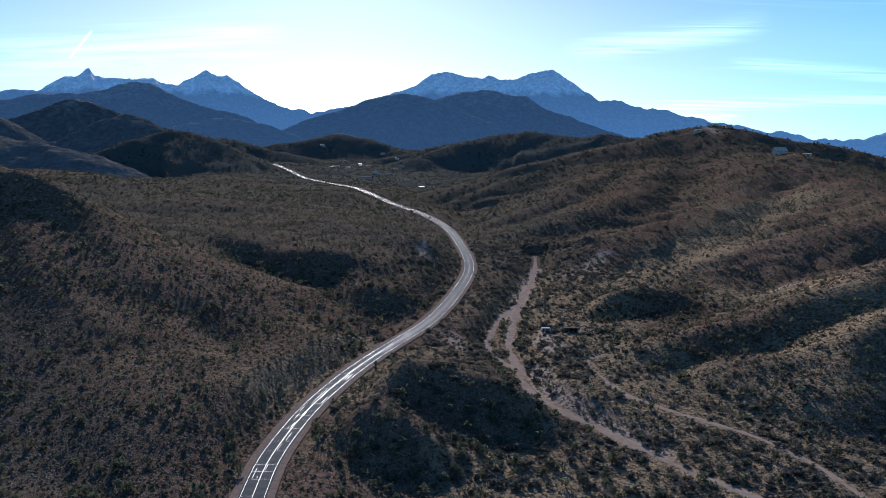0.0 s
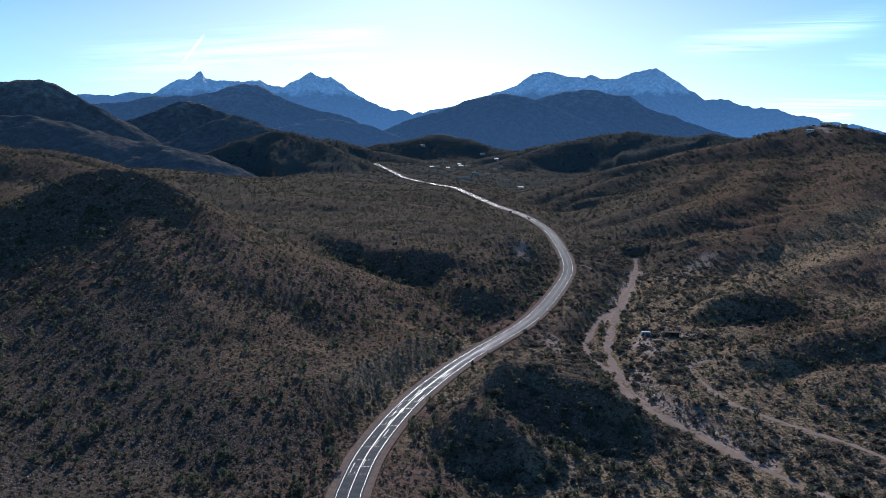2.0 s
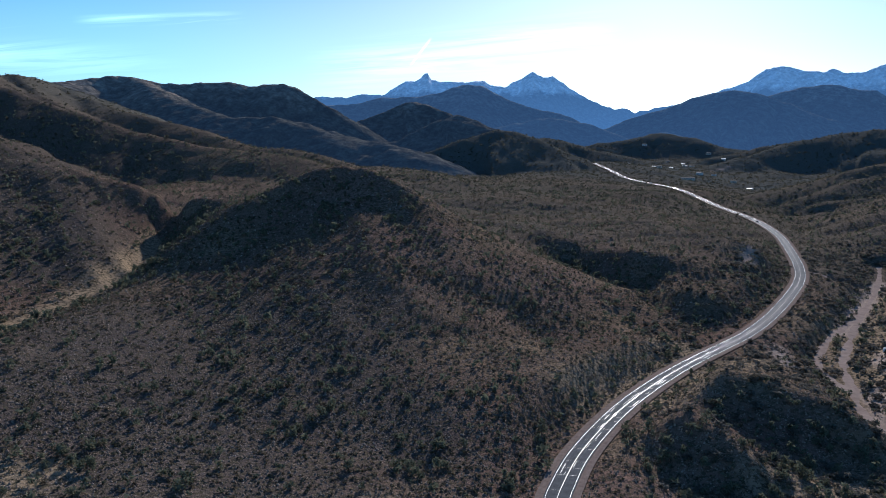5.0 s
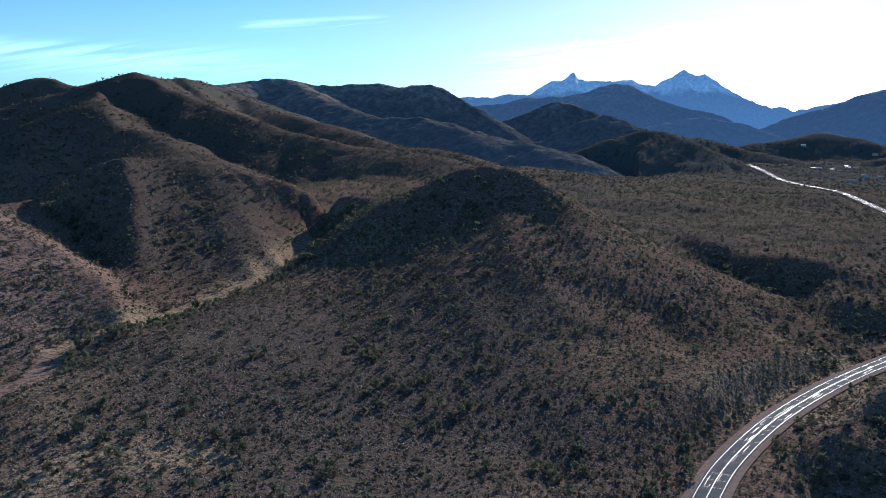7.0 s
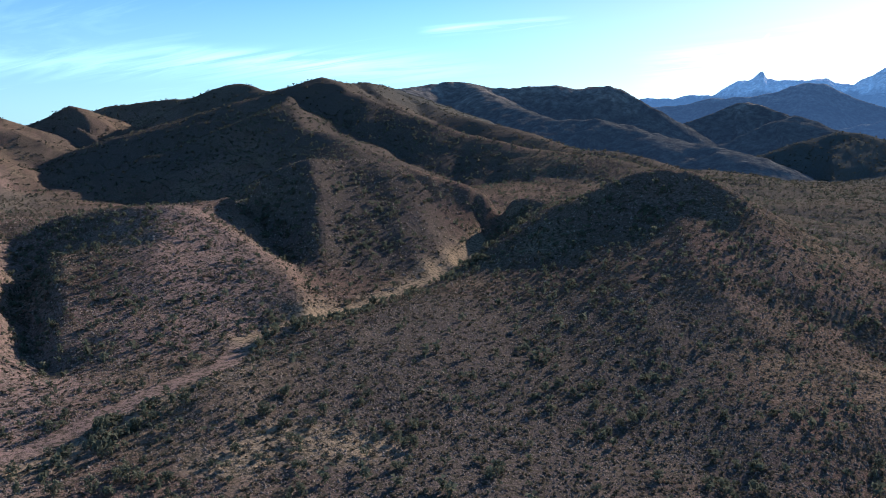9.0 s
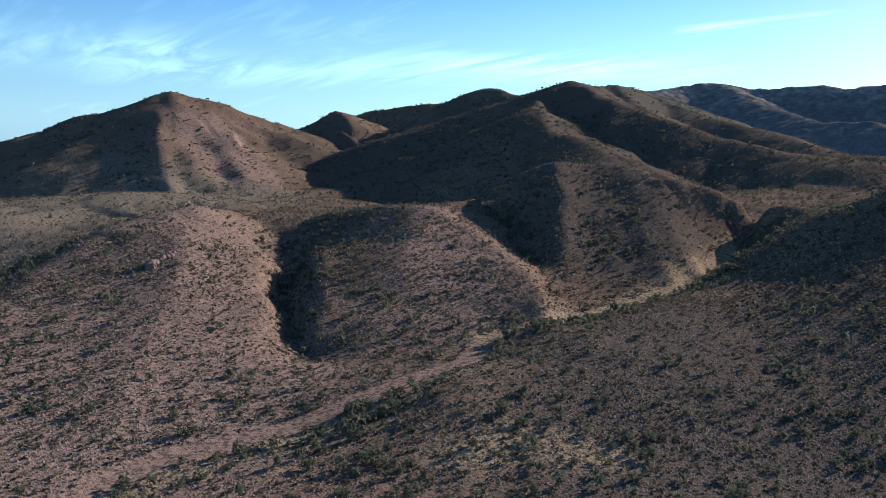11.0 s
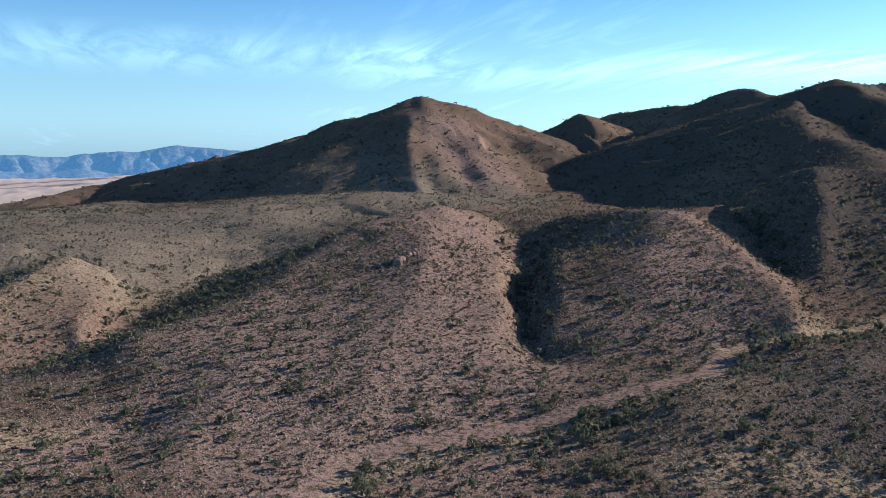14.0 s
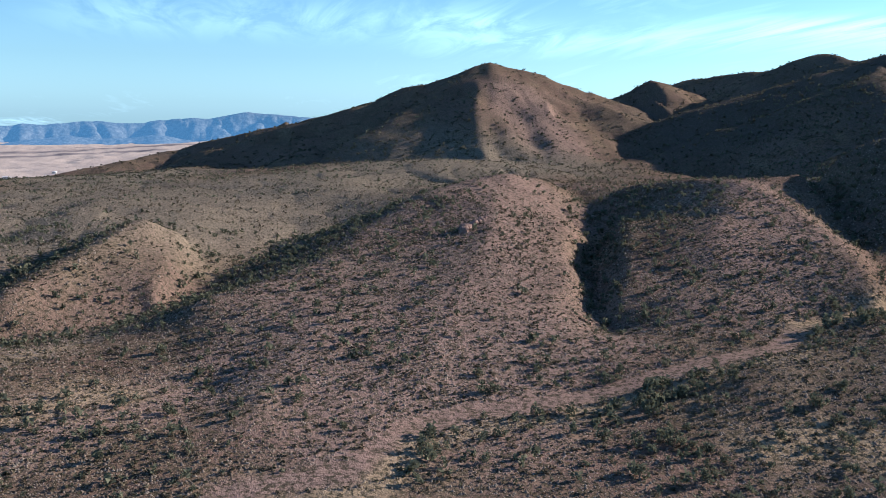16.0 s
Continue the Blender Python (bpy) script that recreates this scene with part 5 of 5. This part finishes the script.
OUTCROP = plain_material("outcrop_rock", (0.15, 0.095, 0.077), (0.32, 0.215, 0.175), 0.6, 0.95, 0.05, 0.5)
ox, oy, _ = (-438.0, 111.5, 41.0)
px, py, _ = (-465.2, 133.5, 44.2)
outcrop = tagged(new("rock_outcrop"), "pinkish weathered boulders standing out of the slope", "rocks")
outcrop.location = (ox, oy, float(on_ground(ox, oy)))
rnd = random.Random(21)
for k in range(19):
    u = min(1.0, (k / 18) ** 1.15)
    bx, by = ox + (px - ox) * u + rnd.uniform(-1.6, 1.6), oy + (py - oy) * u + rnd.uniform(-1.6, 1.6)
    size = (3.1 - 1.7 * u) * rnd.uniform(0.55, 1.1)
    bm = bmesh.new()
    boulder(bm, bx - ox, by - oy, float(on_ground(bx, by)) - outcrop.location.z + 0.2 * size, size, size * rnd.uniform(0.7, 1.05), k * 3.7)
    part("boulder", bm, OUTCROP, outcrop)


# ---- houses, sheds, masts and cars ----
def box(bm, x0, x1, y0, y1, z0, z1):
    v = [bm.verts.new(p) for p in ((x0, y0, z0), (x1, y0, z0), (x1, y1, z0), (x0, y1, z0), (x0, y0, z1), (x1, y0, z1), (x1, y1, z1), (x0, y1, z1))]
    for f in ((3, 2, 1, 0), (4, 5, 6, 7), (0, 1, 5, 4), (1, 2, 6, 5), (2, 3, 7, 6), (3, 0, 4, 7)):
        bm.faces.new([v[k] for k in f])


def boxed(name, mat, parent, *dims, label="", bevel=0.0):
    bm = bmesh.new()
    for d in dims:
        box(bm, *d)
    if bevel:
        bmesh.ops.bevel(bm, geom=bm.edges[:], offset=bevel, segments=2, affect="EDGES")
    return part(name, bm, mat, parent, label)


STUCCO = plain_material("stucco", (0.45, 0.38, 0.31), (0.58, 0.50, 0.42), 0.8, 0.9, 0.2)
SIDING = plain_material("pale_siding", (0.50, 0.49, 0.47), (0.62, 0.61, 0.59), 0.8, 0.9, 0.08)
TIN = plain_material("white_metal_roof", grey(0.5), grey(0.7), 0.6, 0.6, 0.22)
GREY_ROOF = plain_material("weathered_grey_roof", (0.16, 0.15, 0.14), (0.27, 0.26, 0.25), 0.6, 0.9, 0.08)
SHINGLE = plain_material("brown_roof", (0.13, 0.10, 0.085), (0.20, 0.16, 0.14), 0.8, 0.95, 0.05)
RUST = plain_material("dark_rusty_metal", (0.05, 0.035, 0.03), (0.10, 0.065, 0.05), 1.5, 0.95, 0.03)
PANE = plain_material("window_pane", (0.02, 0.025, 0.03), (0.03, 0.035, 0.04), 1.0, 0.1, 0.6)
TIMBER = plain_material("weathered_timber", (0.12, 0.095, 0.075), (0.2, 0.165, 0.135), 2.0, 0.85, 0.2)
STEEL = plain_material("galvanised_steel", grey(0.35), grey(0.5), 2.0, 0.5, 0.5)
RUBBER = plain_material("tyre_rubber", grey(0.02), grey(0.035), 4.0, 0.85, 0.3)


def house(name, at, wide, deep, high, turn, wall_mat, roof_mat, label, group="", pitch=0.11):
    root = tagged(new(name), label, "house", group)
    x, y = at
    zs = [float(on_ground(x + u, y + v)) for u in (-wide / 2, 0, wide / 2) for v in (-deep / 2, 0, deep / 2)]
    root.matrix_basis = Matrix.Translation((x, y, max(zs) - 0.1)) @ Euler((0, 0, radians(turn))).to_matrix().to_4x4()
    base = min(zs) - max(zs) - 0.3
    w, d = wide / 2, deep / 2
    boxed("wall", wall_mat, root, (-w, w, -d, d, base, high))
    rise = d * 2 * pitch
    bm = bmesh.new()
    e = 0.5
    for side in (-1, 1):
        v = [bm.verts.new(p) for p in ((-w - e, side * (d + e), high - e * pitch * 2 + 0.02), (w + e, side * (d + e), high - e * pitch * 2 + 0.02), (w + e, 0, high + rise + 0.02), (-w - e, 0, high + rise + 0.02))]
        t = [bm.verts.new(k.co + Vector((0, 0, 0.18))) for k in v]
        for f in ((v[0], v[1], v[2], v[3]), (t[3], t[2], t[1], t[0]), (v[0], v[1], t[1], t[0]), (v[1], v[2], t[2], t[1]), (v[3], v[0], t[0], t[3])):
            bm.faces.new(f)
    bmesh.ops.recalc_face_normals(bm, faces=bm.faces[:])
    part("roof", bm, roof_mat, root)
    for s in (-1, 1):
        bm = bmesh.new()
        v = [bm.verts.new(p) for p in ((s * w, -d, high), (s * w, d, high), (s * w, 0, high + rise))]
        v2 = [bm.verts.new(p.co - Vector((s * 0.15, 0, 0))) for p in v]
        bm.faces.new(v); bm.faces.new(v2[::-1])
        for a, c in ((0, 1), (1, 2), (2, 0)):
            bm.faces.new((v[a], v[c], v2[c], v2[a]))
        part("gable", bm, wall_mat, root)
    boxed("door", TIMBER, root, (-0.5, 0.5, -d - 0.06, -d + 0.05, 0.05, 2.1))
    n = max(2, int(wide / 4))
    for k in range(n):
        cx = -w + wide * (k + 0.5) / n
        if abs(cx) < 1.1:
            continue
        for s in (-1, 1):
            wn = boxed("window", SIDING, root, (cx - 0.75, cx + 0.75, s * d - 0.07, s * d + 0.07, 0.9, 2.1))
            boxed("pane", PANE, wn, (cx - 0.65, cx + 0.65, s * d - 0.09, s * d + 0.09, 1.0, 2.0))
    return root


VILLAGE = [
    ((-267.9, 2435.3), 9, 6, 3.1, -31, STUCCO, SHINGLE, 'tan stucco house with a brown roof among trees'),
    ((-195.2, 2311.8), 12, 6, 3.5, -27, SIDING, GREY_ROOF, 'pale house with a weathered grey roof in the village'),
    ((-149.7, 2545.6), 8, 5, 3.2, -7, STUCCO, SHINGLE, 'tan stucco house with a brown roof among trees'),
    ((-125.7, 2426.7), 10, 5, 3.0, -22, SIDING, TIN, 'pale house with a pale metal roof in the village'),
    ((-175.8, 2594.1), 14, 6, 3.4, -17, STUCCO, GREY_ROOF, 'tan stucco house with a weathered grey roof in the village'),
    ((-224.7, 2389.5), 9, 5, 3.4, -19, STUCCO, TIN, 'tan stucco house with a pale metal roof in the village'),
    ((-325.2, 2024.0), 8, 7, 3.3, 24, SIDING, SHINGLE, 'pale house with a brown roof among trees'),
    ((-309.6, 2006.3), 10, 5, 3.2, -26, STUCCO, GREY_ROOF, 'tan stucco house with a weathered grey roof in the village'),
    ((-299.1, 2058.4), 10, 7, 3.2, 29, SIDING, SHINGLE, 'pale house with a brown roof among trees'),
    ((-269.0, 2133.1), 10, 5, 3.5, 27, STUCCO, TIN, 'tan stucco house with a pale metal roof in the village'),
    ((-235.5, 1965.9), 10, 7, 3.3, -8, STUCCO, GREY_ROOF, 'tan stucco house with a weathered grey roof in the village'),
    ((-228.6, 2137.8), 9, 5, 3.5, -20, SIDING, TIN, 'pale house with a pale metal roof in the village'),
    ((-206.8, 2069.7), 10, 5, 3.0, 35, STUCCO, SHINGLE, 'tan stucco house with a brown roof among trees'),
    ((-148.3, 1944.4), 14, 6, 3.6, -39, SIDING, GREY_ROOF, 'pale house with a weathered grey roof in the village'),
    ((-73.0, 1778.5), 10, 7, 3.3, 16, STUCCO, SHINGLE, 'tan stucco house with a brown roof among trees'),
    ((-39.9, 1679.5), 10, 7, 3.1, -24, STUCCO, TIN, 'tan stucco house with a pale metal roof in the village'),
    ((-357.5, 2625.8), 12, 7, 2.8, -16, SIDING, GREY_ROOF, 'pale house with a weathered grey roof in the village'),
    ((-206.5, 2240.5), 12, 5, 3.0, -21, STUCCO, TIN, 'tan stucco house with a pale metal roof in the village'),
    ((-119.7, 1946.3), 10, 5, 2.8, -33, SIDING, SHINGLE, 'pale house with a brown roof among trees'),
    ((-155.1, 1753.1), 26, 7, 2.8, 1, STUCCO, SHINGLE, "long low tan building with a brown roof"),
]
for at, wide, deep, high, turn, wm, rm, label in VILLAGE:
    house("village_house", at, wide, deep, high, turn, wm, rm, label, "houses of the village")
house("hilltop_house", (405.9, 1334.6), 15, 8, 3.4, 15, SIDING, TIN, "pale house with a metal roof on the hilltop")
house("hilltop_garage", (421.6, 1308.8), 9, 7, 3.0, -10, STUCCO, SHINGLE, "small stucco garage on the hilltop")
house("hillside_hall", (423.4, 1112.1), 15, 10, 2.4, 8, STUCCO, STUCCO, "pale hall with a broad tan roof on the hillside", pitch=0.4)
for k, at in enumerate(((449.2, 1091.2), (370.2, 1287.8))):
    house("shed", at, 10, 4, 2.3, 5 * k, STUCCO, TIN, "low tan outbuilding on the hillside", "outbuildings")
for k, at in enumerate(((-2308.1, -442.0), (-2266.7, -389.9), (-2150.1, -465.7), (-2375.6, -341.3), (-2188.7, -521.8))):
    house("ranch_house", at, 16, 9, 3.2, 20 * k, SIDING, TIN, "white ranch house on the open plain", "ranch houses on the plain")


def open_shed(at, turn):
    root = tagged(new("field_shed"), "dark rusty open-fronted metal shed beside a track", "shed")
    x, y = at
    root.matrix_basis = Matrix.Translation((x, y, float(on_ground(x, y)))) @ Euler((0, 0, radians(turn))).to_matrix().to_4x4()
    boxed("back_wall", RUST, root, (-3.3, 3.3, 1.9, 2.0, -0.4, 2.2))
    for s in (-1, 1):
        boxed("side_wall", RUST, root, (s * 3.3 - 0.05, s * 3.3 + 0.05, -2.0, 1.9, -0.4, 2.3))
        boxed("post", TIMBER, root, (s * 1.1 - 0.08, s * 1.1 + 0.08, -2.0, -1.84, -0.4, 2.45))
    bm = bmesh.new()
    box(bm, -3.7, 3.7, -2.5, 2.3, 2.5, 2.6)
    for v in bm.verts:
        v.co.z -= (v.co.y + 2.5) * 0.06
    part("roof", bm, RUST, root)
    boxed("front_wall", RUST, root, (-3.3, -0.6, -2.02, -1.95, -0.4, 2.4))


open_shed((70.7, 476.8), 0)


def wheel(bm_parent, x, y, r, w):
    bm = bmesh.new()
    bmesh.ops.create_cone(bm, cap_ends=True, segments=16, radius1=r, radius2=r, depth=w, matrix=Matrix.Translation((x, y, r)) @ Matrix.Rotation(math.pi / 2, 4, "X"))
    bmesh.ops.bevel(bm, geom=[e for e in bm.edges if len(e.link_faces) == 2 and e.calc_face_angle() > 1], offset=0.04, segments=2, affect="EDGES")
    t = part("wheel", bm, RUBBER, bm_parent)
    bm = bmesh.new()
    bmesh.ops.create_cone(bm, cap_ends=True, segments=12, radius1=r * 0.6, radius2=r * 0.55, depth=w + 0.03, matrix=Matrix.Translation((x, y, r)) @ Matrix.Rotation(math.pi / 2, 4, "X"))
    part("rim", bm, STEEL, t)


def hull(name, mat, parent, profile, half, tuck, label=""):
    """A body from its side profile (x, z), drawn in towards the top."""
    bm = bmesh.new()
    zs = [p[1] for p in profile]
    lo, hi = min(zs), max(zs)
    rows = []
    for s in (-1, 1):
        rows.append([bm.verts.new((px, s * (half - tuck * (pz - lo) / (hi - lo)), pz)) for px, pz in profile])
    n = len(profile)
    for k in range(n):
        bm.faces.new((rows[0][k], rows[0][(k + 1) % n], rows[1][(k + 1) % n], rows[1][k]))
    bm.faces.new(rows[0][::-1]); bm.faces.new(rows[1])
    bmesh.ops.recalc_face_normals(bm, faces=bm.faces[:])
    bmesh.ops.bevel(bm, geom=bm.edges[:], offset=0.05, segments=2, affect="EDGES")
    return part(name, bm, mat, parent, label)


def car(s, w, paint, label, back):
    x, y, z = [float(k) for k in on_road(np.array([s]), np.array([w]))]
    x2, y2, _ = [float(k) for k in on_road(np.array([s + 3.0]), np.array([w]))]
    root = tagged(new("car"), label, "car", "cars on the road")
    root.matrix_basis = Matrix.Translation((x, y, z + 0.01)) @ Euler((0, 0, math.atan2(y2 - y, x2 - x) + (math.pi if back else 0))).to_matrix().to_4x4()
    hull("body", paint, root, [(-2.25, 0.3), (-2.3, 0.75), (-2.1, 1.0), (0.9, 1.02), (2.1, 0.85), (2.3, 0.6), (2.25, 0.3)], 0.92, 0.06)
    hull("cabin", PANE, root, [(-1.95, 1.0), (-1.5, 1.55), (0.1, 1.6), (0.95, 1.0)], 0.84, 0.16)
    hull("roof", paint, root, [(-1.5, 1.55), (-1.45, 1.66), (0.05, 1.68), (0.12, 1.58)], 0.7, 0.04)
    for px in (-1.4, 1.4):
        for py in (-0.82, 0.82):
            wheel(root, px, py, 0.34, 0.22)
    for py in (-0.65, 0.65):
        boxed("headlight", TIN, root, (2.2, 2.31, py - 0.16, py + 0.16, 0.6, 0.74))
        boxed("tail_light", RUST, root, (-2.31, -2.22, py - 0.14, py + 0.14, 0.7, 0.85))


DARK_PAINT = plain_material("dark_car_paint", grey(0.02), grey(0.03), 1.0, 0.25, 0.6)
WHITE_PAINT = plain_material("white_car_paint", grey(0.75), grey(0.8), 1.0, 0.3, 0.6)


def along_road(x, y):
    return float(ROAD_S[np.argmin(np.hypot(ROAD_Q[:, 0] - x, ROAD_Q[:, 1] - y))])


car(along_road(-14.5, 1019.9), -1.75, DARK_PAINT, "dark car driving on the asphalt road", True)
car(along_road(-196.7, 1517.3), 1.75, WHITE_PAINT, "white car driving on the far road", False)


def camper(at, turn):
    root = tagged(new("camper_trailer"), "pale old camper trailer parked in the scrub", "trailer")
    x, y = at
    root.matrix_basis = Matrix.Translation((x, y, float(on_ground(x, y)))) @ Euler((0, 0, radians(turn))).to_matrix().to_4x4()
    hull("body", SIDING, root, [(-2.6, 0.5), (-2.75, 1.4), (-2.5, 2.5), (2.2, 2.5), (2.7, 1.6), (2.5, 0.5)], 1.1, 0.05)
    for px in (-1.6, 0.2, 1.6):
        boxed("window", PANE, root, (px - 0.4, px + 0.4, -1.13, 1.13, 1.4, 2.0))
    for py in (-0.95, 0.95):
        wheel(root, -0.2, py, 0.35, 0.2)
    boxed("drawbar", STEEL, root, (2.4, 3.6, -0.06, 0.06, 0.45, 0.55))


camper((57.2, 479.6), 5)


def mast(at, high):
    root = tagged(new("radio_mast"), "thin steel lattice radio mast on a hilltop", "mast", "radio masts")
    x, y = at
    root.location = (x, y, float(on_ground(x, y)) - 0.2)
    legs = [(0.5 * math.cos(a), 0.5 * math.sin(a)) for a in (0.5, 2.6, 4.7)]
    for lx, ly in legs:
        bm = bmesh.new()
        limb(bm, (lx, ly, 0), (lx * 0.4, ly * 0.4, high), 0.09, 0.06)
        part("leg", bm, STEEL, root)
    n = int(high / 1.6)
    for k in range(n):
        bm = bmesh.new()
        for i in range(3):
            f0, f1 = 1 - 0.6 * k / n, 1 - 0.6 * (k + 1) / n
            a, c = legs[i], legs[(i + 1) % 3]
            limb(bm, (a[0] * f0, a[1] * f0, high * k / n), (c[0] * f1, c[1] * f1, high * (k + 1) / n), 0.04, 0.04, 4)
        part("brace", bm, STEEL, root)


mast((125.4, 2341.6), 16)
mast((135.8, 2341.1), 13)
